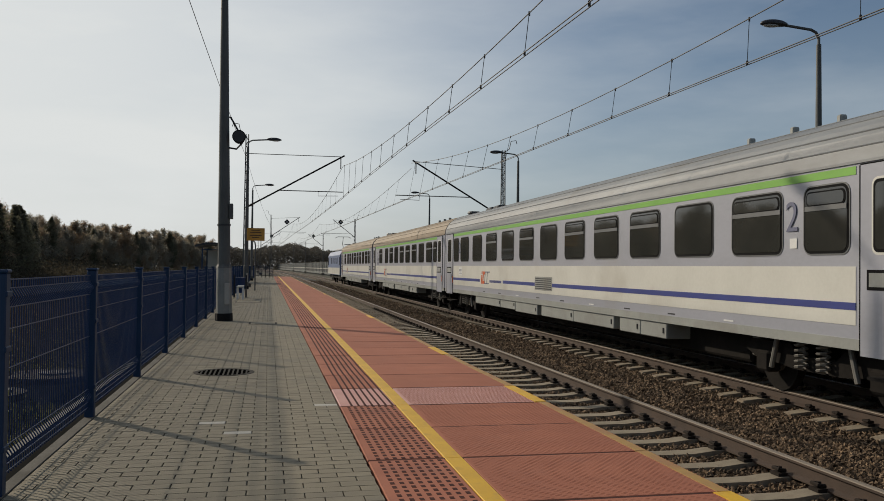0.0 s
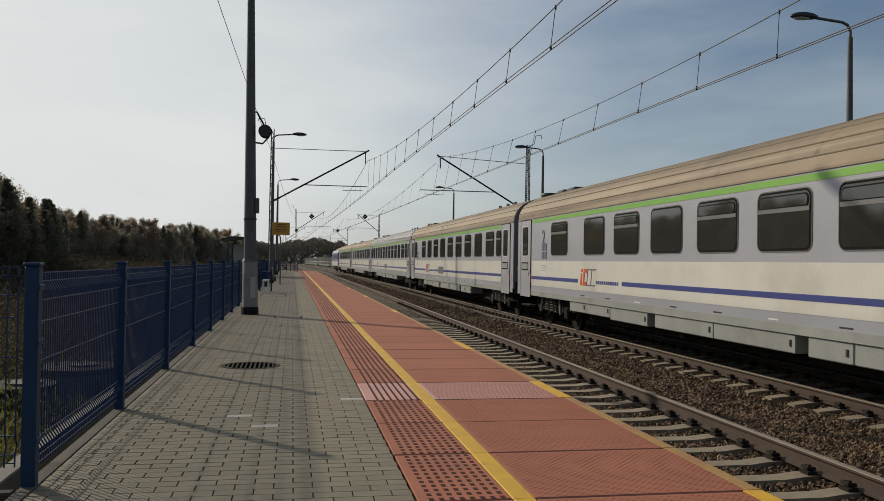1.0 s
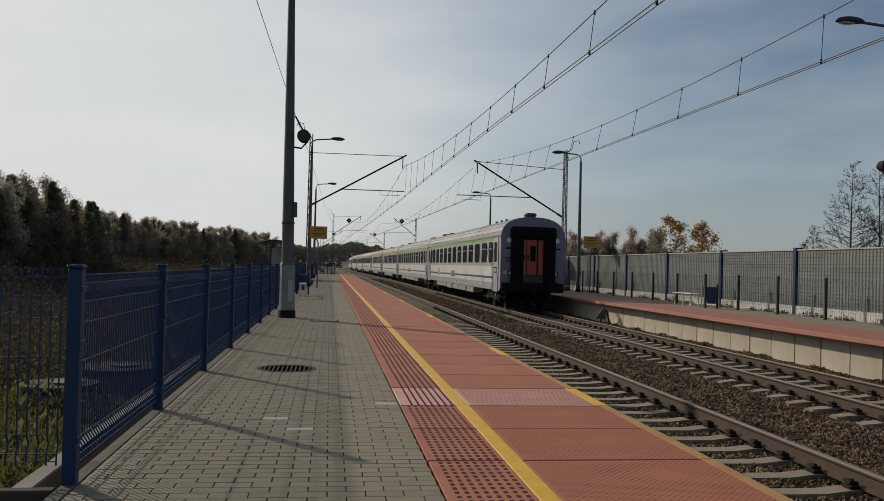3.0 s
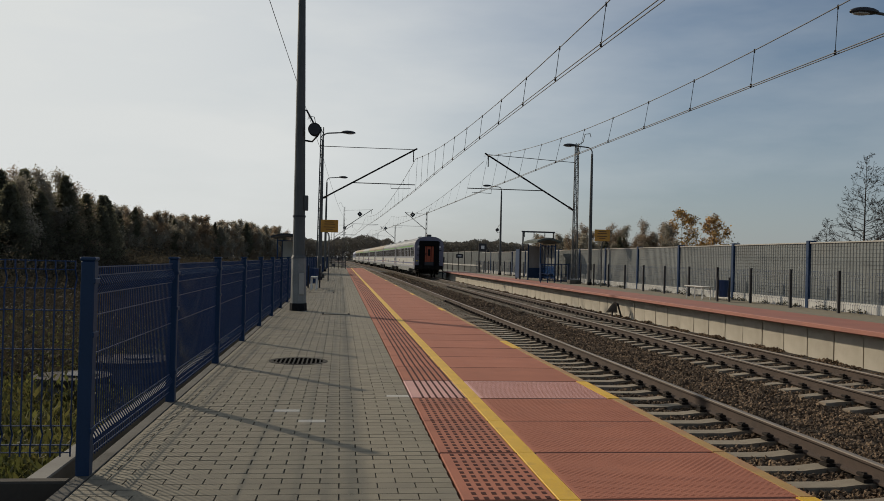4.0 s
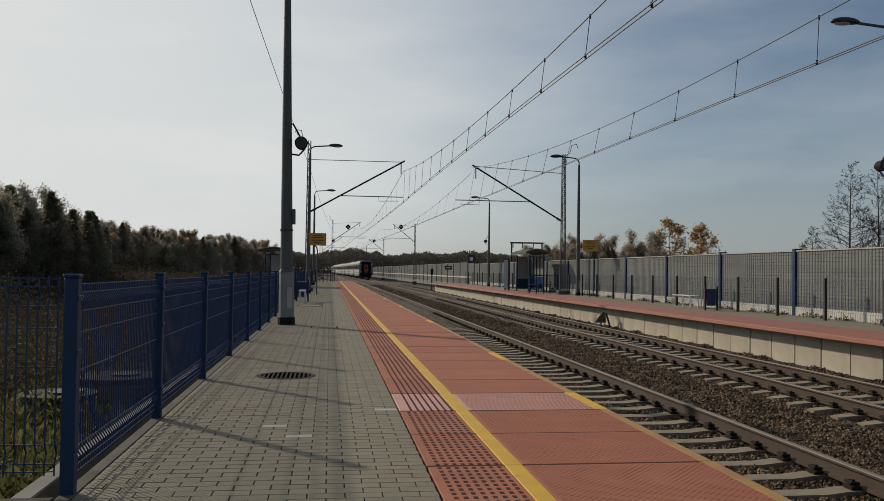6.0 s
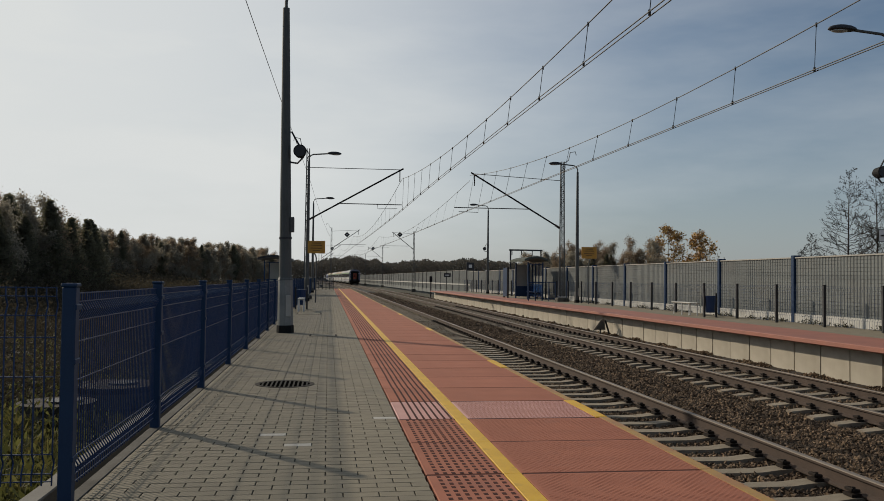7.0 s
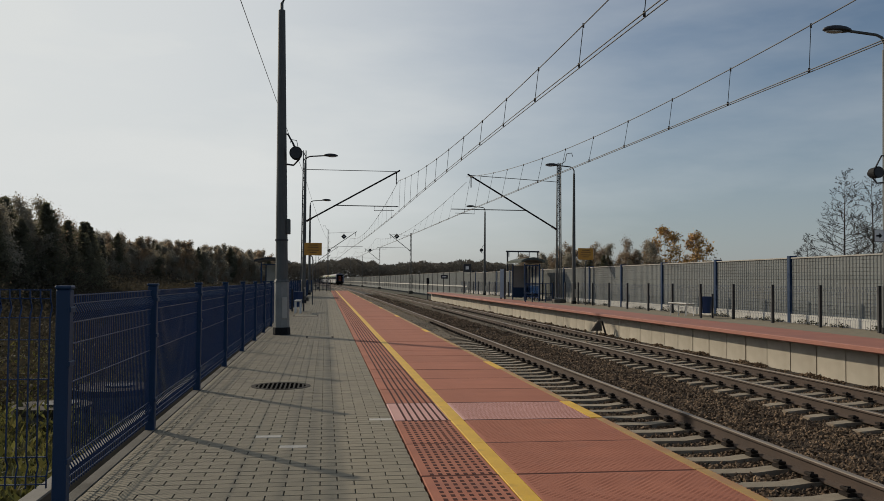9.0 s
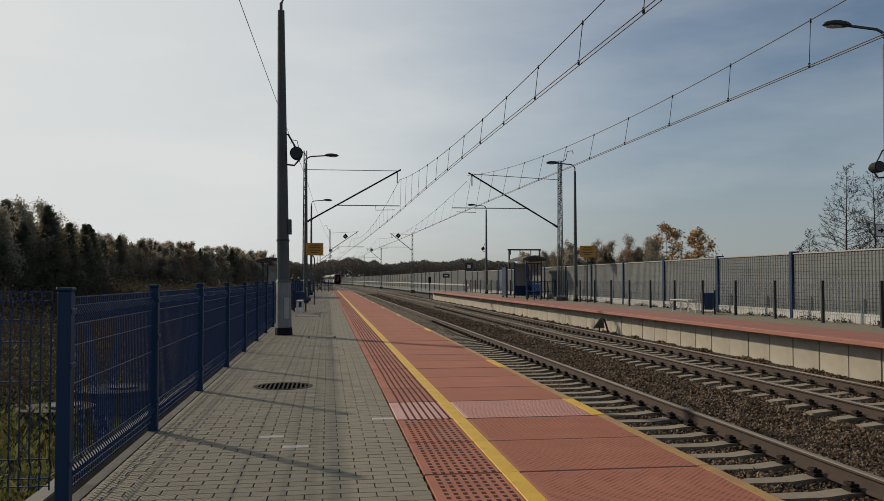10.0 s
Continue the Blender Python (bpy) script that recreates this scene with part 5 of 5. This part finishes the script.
def coach(roof, label, CL, even, grille):
    t = thing("train_coach", label, "railway coach", group="coaches of the train")
    # shell
    bm = B()
    prism(bm, [(-HW, 0.98), (HW, 0.98), (HW, 3.22), (-HW, 3.22)], "y", 0.1, CL + 0.1)
    body = part("body", bm, M_CGREY, t, "grey and cream painted steel body")
    bm = B()
    prism(bm, roof_profile(), "y", 0.1, CL + 0.1)
    r = part("roof", bm, roof, t, "dull weathered metal roof", smooth=False)
    for s in (-1, 1):
        for zz in (3.42, 3.62, 3.8, 3.93):
            c = min(range(400), key=lambda i: abs(3.22 + 0.83 * math.sin(math.pi * i / 800) ** 0.95 - zz))
            xx = HW * math.cos(math.pi * c / 800) ** 0.80
            part("roof_rib", tube(B(), (s * xx, 0.15, zz), (s * xx, CL, zz), 0.013, n=5), roof, r)
        part("gutter", box(B(), s * HW - 0.02, s * HW + 0.02, 0.12, CL + 0.08, 3.2, 3.235), roof, r)
    part("roof_vent", tube(tube(B(), (0, 0.75, 3.95), (0, 0.75, 4.17), 0.25, 0.25, 20), (0, 0.75, 4.17), (0, 0.75, 4.25), 0.30, 0.25, 20), M_IRON, r, "round dark roof ventilator")
    for y in (3.1, 4.2, 5.4):
        part("roof_vent", box(B(), -0.60, -0.48, y - 0.05, y + 0.05, 3.85, 4.11, 0.02), M_SKIRT, r)
    for y in (22.0, 23.0):
        part("roof_vent", box(B(), -0.5, 0.3, y - 0.35, y + 0.35, 3.9, 4.14, 0.08), M_IRON, r)
    G = 13.2 if even else 11.2
    # colour bands and openings, on both sides
    for s in (-1, 1):
        X = s * HW
        skin(X, [(1.70, 1.17), (CL - 1.5, 1.17), (CL - 1.5, 1.91), (1.70, 1.91)], M_CWHITE, "cream_band", body, 0.006, "cream lower band")
        skin(X + s * 0.004, [(1.70, 1.36), (CL - 8.6, 1.36), (CL - 8.6, 1.455), (1.70, 1.455)], M_CBLUE, "blue_line", body, 0.006)
        skin(X + s * 0.004, [(CL - 5.7, 1.36), (CL - 1.5, 1.36), (CL - 1.5, 1.455), (CL - 5.7, 1.455)], M_CBLUE, "blue_line", body, 0.006)
        skin(X, [(1.70, 3.065), (CL - 1.5, 3.065), (CL - 1.5, 3.17), (1.70, 3.17)], M_CGREEN, "green_line", body, 0.006)
        skin(X, [(0.12, 0.86), (CL + 0.08, 0.86), (CL + 0.08, 1.0), (0.12, 1.0)], M_SKIRT, "sole_bar", body, 0.008)
        for k, (wy0, wy1) in enumerate(windows(CL, even, grille)):
            w = skin(X, rounded(wy0 - 0.02, wy1 + 0.02, 2.06, 3.00, 0.15), M_RIM, "window", body, 0.009, "rounded window in a metal rim")
            skin(X, rounded(wy0, wy1, 2.08, 2.98, 0.13), M_RUBBER, "seal", w, 0.012)
            skin(X, rounded(wy0 + 0.035, wy1 - 0.035, 2.115, 2.945, 0.10), M_GLASS, "pane", w, 0.017)
            if k in (0, 1, 3, 4, 5, 7, 9):
                skin(X, [(wy0 + 0.03, 2.655), (wy1 - 0.03, 2.655), (wy1 - 0.03, 2.72), (wy0 + 0.03, 2.72)], M_RIM, "transom", w, 0.026)
                skin(X, rounded(wy0 + 0.06, wy1 - 0.06, 2.715, 2.915, 0.07), M_RUBBER, "sash", w, 0.024)
                skin(X, rounded(wy0 + 0.08, wy1 - 0.08, 2.735, 2.895, 0.06), M_GLASS, "top_pane", w, 0.029)
        for dy in (0.50, CL - 1.40):
            d = skin(X, [(dy, 0.80), (dy + 1.1, 0.80), (dy + 1.1, 3.17), (dy, 3.17)], M_CGREY, "door", body, 0.02, "plain grey folding door")
            skin(X, rounded(dy + 0.24, dy + 0.90, 2.05, 3.00, 0.10), M_CWHITE, "window_frame", d, 0.023)
            skin(X, rounded(dy + 0.27, dy + 0.87, 2.08, 2.97, 0.08), M_RUBBER, "door_window", d, 0.026)
            skin(X, rounded(dy + 0.31, dy + 0.83, 2.12, 2.93, 0.06), M_GLASS, "door_pane", d, 0.030)
            skin(X, [(dy + 0.24, 1.62), (dy + 0.98, 1.62), (dy + 0.98, 1.87), (dy + 0.24, 1.87)], M_RUBBER, "display_frame", d, 0.026)
            skin(X, [(dy + 0.28, 1.66), (dy + 0.94, 1.66), (dy + 0.94, 1.83), (dy + 0.28, 1.83)], M_SKIRT, "display", d, 0.029)
            skin(X, [(dy + 0.14, 1.44), (dy + 0.2, 1.44), (dy + 0.2, 1.58), (dy + 0.14, 1.58)], M_RIM, "lock_plate", d, 0.030)
            for e in (dy - 0.014, dy + 1.1):
                skin(X, [(e, 0.8), (e + 0.018, 0.8), (e + 0.018, 3.17), (e, 3.17)], M_RUBBER, "door_gap", d, 0.023)
            skin(X, [(dy, 3.17), (dy + 1.1, 3.17), (dy + 1.1, 3.185), (dy, 3.185)], M_RUBBER, "door_gap", d, 0.023)
            part("step", box(B(), min(X, X - s * 0.25), max(X, X - s * 0.25), dy + 0.1, dy + 1.0, 0.52, 0.56), M_BOGIE, d)
            part("handrail", tube(B(), (X + s * 0.05, dy - 0.12, 1.25), (X + s * 0.05, dy - 0.12, 1.5), 0.014, n=6), M_LOGO, d)
        # class number and maker-free emblem
        fc = bpy.data.curves.new("class_number", "FONT")
        fc.body, fc.size, fc.extrude = "2", 0.60, 0.004
        fc.materials.append(M_NUMBER)
        for yy in (2.97, CL - 2.56 if even or grille else CL - 2.7):
            n = new("class_number", fc)
            n.parent = body
            n.matrix_basis = Matrix.Translation((X + s * 0.012, yy - 0.17 * s, 2.40)) @ Euler((radians(90), 0, radians(-90 if s < 0 else 90))).to_matrix().to_4x4()
        lean = 0.22
        skin(X + s * 0.004, [(CL - 5.98, 1.30), (CL - 5.88, 1.30), (CL - 5.88 - lean * 0.30, 1.60), (CL - 5.98 - lean * 0.30, 1.60)], M_LOGO, "emblem", body, 0.01)
        skin(X + s * 0.004, [(CL - 6.055, 1.64), (CL - 5.955, 1.64), (CL - 5.97, 1.72), (CL - 6.07, 1.72)], M_LOGO, "emblem", body, 0.01)
        for k, (m, w) in enumerate(((M_LOGO, 0.10), (M_NUMBER, 0.03), (M_NUMBER, 0.03))):
            a, b = CL - 6.06 - 0.28 * k, CL - 6.36 - 0.28 * k
            bracket = [(b, 1.30), (a, 1.30), (a - lean * 0.42, 1.72), (b - lean * 0.42, 1.72), (b - lean * 0.42 + lean * w, 1.72 - w),
                       (a - w - lean * 0.42 + lean * w, 1.72 - w), (a - w - lean * w, 1.30 + w), (b - lean * w, 1.30 + w)]
            skin(X + s * 0.004, bracket, m, "emblem", body, 0.01)
        for k in range(11):
            skin(X + s * 0.004, [(CL - 8.4 + 0.13 * k, 1.36), (CL - 8.31 + 0.13 * k, 1.36), (CL - 8.31 + 0.13 * k, 1.44), (CL - 8.4 + 0.13 * k, 1.44)], M_CBLUE, "text_bar", body, 0.008)
        skin(X + s * 0.004, [(2.88, 2.16), (3.04, 2.16), (3.04, 2.3), (2.88, 2.3)], M_SIGNWHITE, "notice", body, 0.007)
        g = grille and skin(X + s * 0.004, [(CL - G, 1.26), (CL - G + 1.4, 1.26), (CL - G + 1.4, 1.62), (CL - G, 1.62)], M_SKIRT, "vent_grille", body, 0.012)
        for k in range(6 if grille else 0):
            skin(X + s * 0.004, [(CL - G + 0.06, 1.29 + 0.053 * k), (CL - G + 1.34, 1.29 + 0.053 * k), (CL - G + 1.34, 1.315 + 0.053 * k), (CL - G + 0.06, 1.315 + 0.053 * k)], M_IRON, "slat", g, 0.016)
        f = skin(X + s * 0.004, [(CL - 3.0, 1.55), (CL - 2.45, 1.55), (CL - 2.45, 1.86), (CL - 3.0, 1.86)], M_SIGNWHITE, "label_plate", body, 0.007)
        for k in range(4):
            skin(X + s * 0.004, [(CL - 2.93, 1.62 + 0.05 * k), (CL - 2.52, 1.62 + 0.05 * k), (CL - 2.52, 1.635 + 0.05 * k), (CL - 2.93, 1.635 + 0.05 * k)], M_NUMBER, "text_bar", f, 0.009)
        for a, b in ((CL - 2.26, CL - 2.08),) if even else ():
            skin(X + s * 0.004, [(a, 2.12), (b, 2.12), (b, 2.3), (a, 2.3)], M_SIGNWHITE, "notice", body, 0.007)
        if not even:
            for a in (CL - 2.98, CL - 2.74):
                for z in (1.98, 2.22):
                    skin(X + s * 0.004, [(a, z), (a + 0.2, z), (a + 0.2, z + 0.2), (a, z + 0.2)], M_NUMBER, "pictogram", body, 0.009)
        for k in range(9):
            yy0 = 4.5 + k * (CL - 9) / 9
            skin(X, [(yy0, 1.03), (yy0 + 0.28, 1.03), (yy0 + 0.28, 1.055), (yy0, 1.055)], M_SIGNWHITE if k % 3 == 0 else M_IRON, "stencil_bar", body, 0.004)
        # equipment boxes under the sole bar
        for a, b, z in ((6.8, 7.9, 0.56), (7.92, 8.9, 0.56), (9.2, 11.6, 0.57), (11.62, 14.0, 0.57), (14.35, 16.4, 0.56), (16.42, 18.0, 0.6), (18.02, CL - 5.0, 0.6)):
            bx = part("equipment_box", box(B(), min(X - s * 0.6, X - s * 0.03), max(X - s * 0.6, X - s * 0.03), a, b, z, 0.86, 0.015), M_SKIRT, t, "grey underfloor equipment box")
            part("latch", box(B(), min(X - s * 0.03, X - s * 0.015), max(X - s * 0.03, X - s * 0.015), a + 0.1, a + 0.14, z + 0.1, z + 0.2), M_IRON, bx)
    part("underframe", box(B(), -0.9, 0.9, 4.8, CL - 5.2, 0.35, 0.95, 0.05), M_BOGIE, t)
    part("floor_frame", box(B(), -1.3, 1.3, 0.15, CL, 0.86, 0.99), M_BOGIE, t)
    # ends
    for e, y in ((-1, 0.1), (1, CL + 0.1)):
        yy = lambda d: y + e * d
        bm = B()
        prof = [(-HW + 0.02, 0.98), (HW - 0.02, 0.98)] + [(u * 0.99, v - 0.01) for u, v in roof_profile()]
        prism(bm, prof, "y", min(yy(0), yy(0.03)), max(yy(0), yy(0.03)))
        end = part("end_wall", bm, M_LILAC, t, "lilac-grey end wall")
        part("buffer_beam", box(B(), -1.35, 1.35, min(yy(0.0), yy(0.12)), max(yy(0.0), yy(0.12)), 0.82, 1.22, 0.02), M_BOGIE, end)
        for s in (-0.87, 0.87):
            part("buffer", tube(tube(B(), (s, yy(0.1), 1.05), (s, yy(0.3), 1.05), 0.1, n=12), (s, yy(0.3), 1.05), (s, yy(0.35), 1.05), 0.24, n=16), M_BOGIE, end)
            part("tail_lamp", tube(B(), (s * 1.14, yy(0.03), 1.62), (s * 1.14, yy(0.09), 1.62), 0.12, n=16), M_RUBBER, end)
            part("lamp_glass", tube(B(), (s * 1.14, yy(0.09), 1.62), (s * 1.14, yy(0.1), 1.62), 0.08, n=14), M_PLEX, end)
            bm = B()
            u = s * 1.21
            part("notice", box(B(), u - 0.09, u + 0.09, min(yy(0.03), yy(0.036)), max(yy(0.03), yy(0.036)), 2.95, 3.13), M_SIGNWHITE, end)
            part("text_bar", box(B(), u - 0.15, u + 0.15, min(yy(0.03), yy(0.034)), max(yy(0.03), yy(0.034)), 2.66, 2.72), M_RUBBER, end)
        part("warning_label", box(B(), -1.28, -1.12, min(yy(0.03), yy(0.036)), max(yy(0.03), yy(0.036)), 1.58, 1.72), M_LABEL, end)
        for k in range(4):
            part("louvre", box(B(), -1.2, -0.92, min(yy(0.03), yy(0.045)), max(yy(0.03), yy(0.045)), 2.1 + 0.06 * k, 2.13 + 0.06 * k), M_IRON, end)
        # gangway: dark padded frame round an orange door
        for s in (-1, 1):
            part("gangway_pad", box(B(), min(s * 0.44, s * 0.98), max(s * 0.44, s * 0.98), min(yy(0.03), yy(0.18)), max(yy(0.03), yy(0.18)), 1.0, 3.32, 0.08), M_RUBBER, end)
        part("gangway_pad", box(B(), -1.0, 1.0, min(yy(0.03), yy(0.2)), max(yy(0.03), yy(0.2)), 3.08, 3.62, 0.1), M_RUBBER, end)
        # a thin black sheet on the end wall paints the unlit interior
        part("vestibule", box(B(), -0.5, 0.5, min(yy(0.032), yy(0.04)), max(yy(0.032), yy(0.04)), 1.55, 3.1), M_RUBBER, end, "black sheet standing for the unlit vestibule behind the gangway door")
        leaf = part("gangway_door", box(B(), -0.42, 0.16, min(yy(0.042), yy(0.075)), max(yy(0.042), yy(0.075)), 1.56, 3.08, 0.01), M_ORANGE, end, "orange gangway door leaf")
        part("door_pane", box(B(), -0.12, 0.1, min(yy(0.075), yy(0.082)), max(yy(0.075), yy(0.082)), 2.15, 2.8, 0.03), M_RUBBER, leaf)
        part("door_edge", box(B(), -0.3, -0.27, min(yy(0.075), yy(0.079)), max(yy(0.075), yy(0.079)), 1.58, 3.06), M_RUBBER, leaf)
        for u in (-0.38, -0.22):
            part("door_handle", box(B(), u - 0.025, u + 0.025, min(yy(0.075), yy(0.11)), max(yy(0.075), yy(0.11)), 2.2, 2.42, 0.01), M_BLACK, leaf)
        part("gangway_door", box(B(), 0.22, 0.46, min(yy(0.042), yy(0.06)), max(yy(0.042), yy(0.06)), 1.56, 3.08, 0.01), M_ORANGE, end, "orange gangway door leaf")
        part("threshold", box(B(), -0.52, 0.52, min(yy(0.032), yy(0.1)), max(yy(0.032), yy(0.1)), 1.22, 1.55, 0.02), M_IRON, end, "dark folded bridge plate")
        part("coupler", box(B(), -0.09, 0.09, min(yy(0.1), yy(0.4)), max(yy(0.1), yy(0.4)), 0.9, 1.1, 0.03), M_BOGIE, end)
        part("screw_link", polytube(B(), [(0, yy(0.35), 0.98), (0.02, yy(0.38), 0.6), (0.0, yy(0.2), 0.45)], 0.03), M_BOGIE, end)
        for s in (-0.45, -0.3, 0.35):
            part("hose", polytube(B(), [(s, yy(0.1), 0.9), (s, yy(0.25), 0.7), (s + 0.05, yy(0.27), 0.4), (s + 0.1, yy(0.15), 0.5)], 0.025), M_RUBBER, end)
    bogie(t, 2.9)
    bogie(t, CL - 2.7)
    return t


def locomotive():
    t = thing("locomotive", "blue and grey electric locomotive at the head of the train", "locomotive")
    bm = B()
    prism(bm, [(-1.45, 0.95), (1.45, 0.95), (1.45, 3.0), (1.2, 3.45), (-1.2, 3.45), (-1.45, 3.0)], "y", 0.5, 16.2)
    bmesh.ops.bevel(bm, geom=[e for e in bm.edges if abs((e.verts[0].co - e.verts[1].co).y) < 0.1 and abs(e.verts[0].co.z - e.verts[1].co.z) > 1], offset=0.25, segments=3, affect="EDGES")
    body = part("body", bm, M_LOCO, t)
    for s in (-1, 1):
        X = s * 1.45
        skin(X, [(0.9, 1.0), (15.8, 1.0), (15.8, 1.7), (0.9, 1.7)], M_CWHITE, "pale_band", body, 0.008)
        for k in range(4):
            w = skin(X, rounded(3.6 + 2.5 * k, 4.5 + 2.5 * k, 2.1, 2.75, 0.1), M_RUBBER, "window", body, 0.012)
        for yy in (1.0, 14.9):
            skin(X, rounded(yy, yy + 0.7, 2.0, 2.8, 0.08), M_GLASS, "cab_window", body, 0.012)
    for yy in (0.47, 16.2):
        part("windscreen", box(B(), -1.1, 1.1, yy, yy + 0.03, 2.1, 2.85, 0.01), M_GLASS, body)
    part("roof_hatch", box(B(), -0.9, 0.9, 3.0, 13.5, 3.45, 3.75, 0.1), M_CROOF, t)
    for yy in (3.0, 13.0):
        p = part("pantograph", polytube(B(), [(0, yy - 0.8, 3.8), (0, yy + 0.7, 4.4 if yy > 5 else 3.95), (0, yy - 0.1, 5.2 if yy > 5 else 4.1)], 0.035), M_IRON, t)
        part("contact_shoe", polytube(B(), [(-0.9, yy - 0.1, 5.1 if yy > 5 else 4.05), (-0.6, yy - 0.1, 5.25 if yy > 5 else 4.12), (0.6, yy - 0.1, 5.25 if yy > 5 else 4.12), (0.9, yy - 0.1, 5.1 if yy > 5 else 4.05)], 0.03), M_IRON, p)
    part("underframe", box(B(), -1.2, 1.2, 0.6, 16.1, 0.6, 0.95), M_BOGIE, t)
    bogie(t, 4.0)
    bogie(t, 12.7)
    return t


M_NUMBER = mat("number_grey", (0.11, 0.12, 0.20), None, 2, 0.5)
M_RIM = mat("window_rim", (0.16, 0.165, 0.165), (0.12, 0.122, 0.122), 3, 0.4, 0.3)
GREY = coach(M_CROOF, "grey and cream coach, green line, weathered grey roof", 26.25, True, True)
RUSTY = coach(M_CROOFB, "grey and cream coach, green line, rusty brown roof", 24.25, False, False)
VENTED = coach(M_CROOFB, "grey and cream coach, rusty brown roof, louvred side grille", 24.25, False, True)
ROOFS = [GREY, GREY, RUSTY, VENTED, GREY, RUSTY, RUSTY]
PLACES = [0.0, 26.5, 53.3, 78.15, 102.7, 129.1, 153.9, 178.7]
seen_before, TRAIN = set(), []
for i, proto in enumerate(ROOFS):
    if proto.name in seen_before:
        TRAIN.append(copy_thing(proto, pose(FAR, PLACES[i], RAIL)))
    else:
        seen_before.add(proto.name)
        TRAIN.append(proto)
TRAIN.append(locomotive())


# ---- paving blocks ----
def paving():
    """Staggered blocks: the nearest each on its own, the rest in one mesh."""
    bm = box(B(), 0.0035, 0.1935, 0.0028, 0.0972, -0.06, 0.0, 0.0015)
    block = mesh_of("paver", bm, M_BRICK)
    pale = block.copy()
    pale.materials[0] = M_CONC
    single, lows, highs = 0, [], []
    for k in range(886):
        y = 3.3 + 0.1 * k
        for c in range(-1, 10):
            x0 = -1.072 + 0.197 * c + (0.0985 if k % 2 else 0)
            a, b = max(x0, -1.072), min(x0 + 0.197, 0.803)
            if b - a < 0.03:
                continue
            z = random.uniform(-0.0008, 0.0005)
            if 4.6 < y < 7.6 and b - a > 0.19 and single < 300:
                single += 1
                part("paver", pale if (k, c) in ((28, 5), (32, 4), (39, 8)) else block, None, PLAT, at=pose(x0, y, z, random.uniform(-0.25, 0.25), random.uniform(-0.25, 0.25), 0))
            else:
                lows.append((a + 0.0035, y + 0.0028, -0.06)), highs.append((b - 0.0035, y + 0.0972, z))
    tagged(part("pavers", boxes("pavers", lows, highs, M_BRICKS), None, PLAT), "grey concrete block paving", kind="stuff")


track_pieces()
paving()


# ---- what moves ----
TIMES = [(0, -95.15), (0.5, -73.2), (1.0, -51.3), (1.5, -29.35), (2.0, -8.35), (2.5, 12.8), (2.7, 21.5), (3.2, 44.0), (3.8, 71.6), (4.5, 104.5), (5.0, 128.5), (5.5, 153.0),
         (6.2, 184.5), (7.0, 219.0), (8.0, 258.0), (9.0, 292.0), (10.0, 323.0)]


def motions():
    for i, car in enumerate(TRAIN):
        rows = []
        for t, rear in TIMES:
            y = rear + PLACES[i]
            rows.append((t, pose(FAR + bend(y), y, RAIL, 0, 0, heading(y + 12))))
        walk(car, rows)


motions()
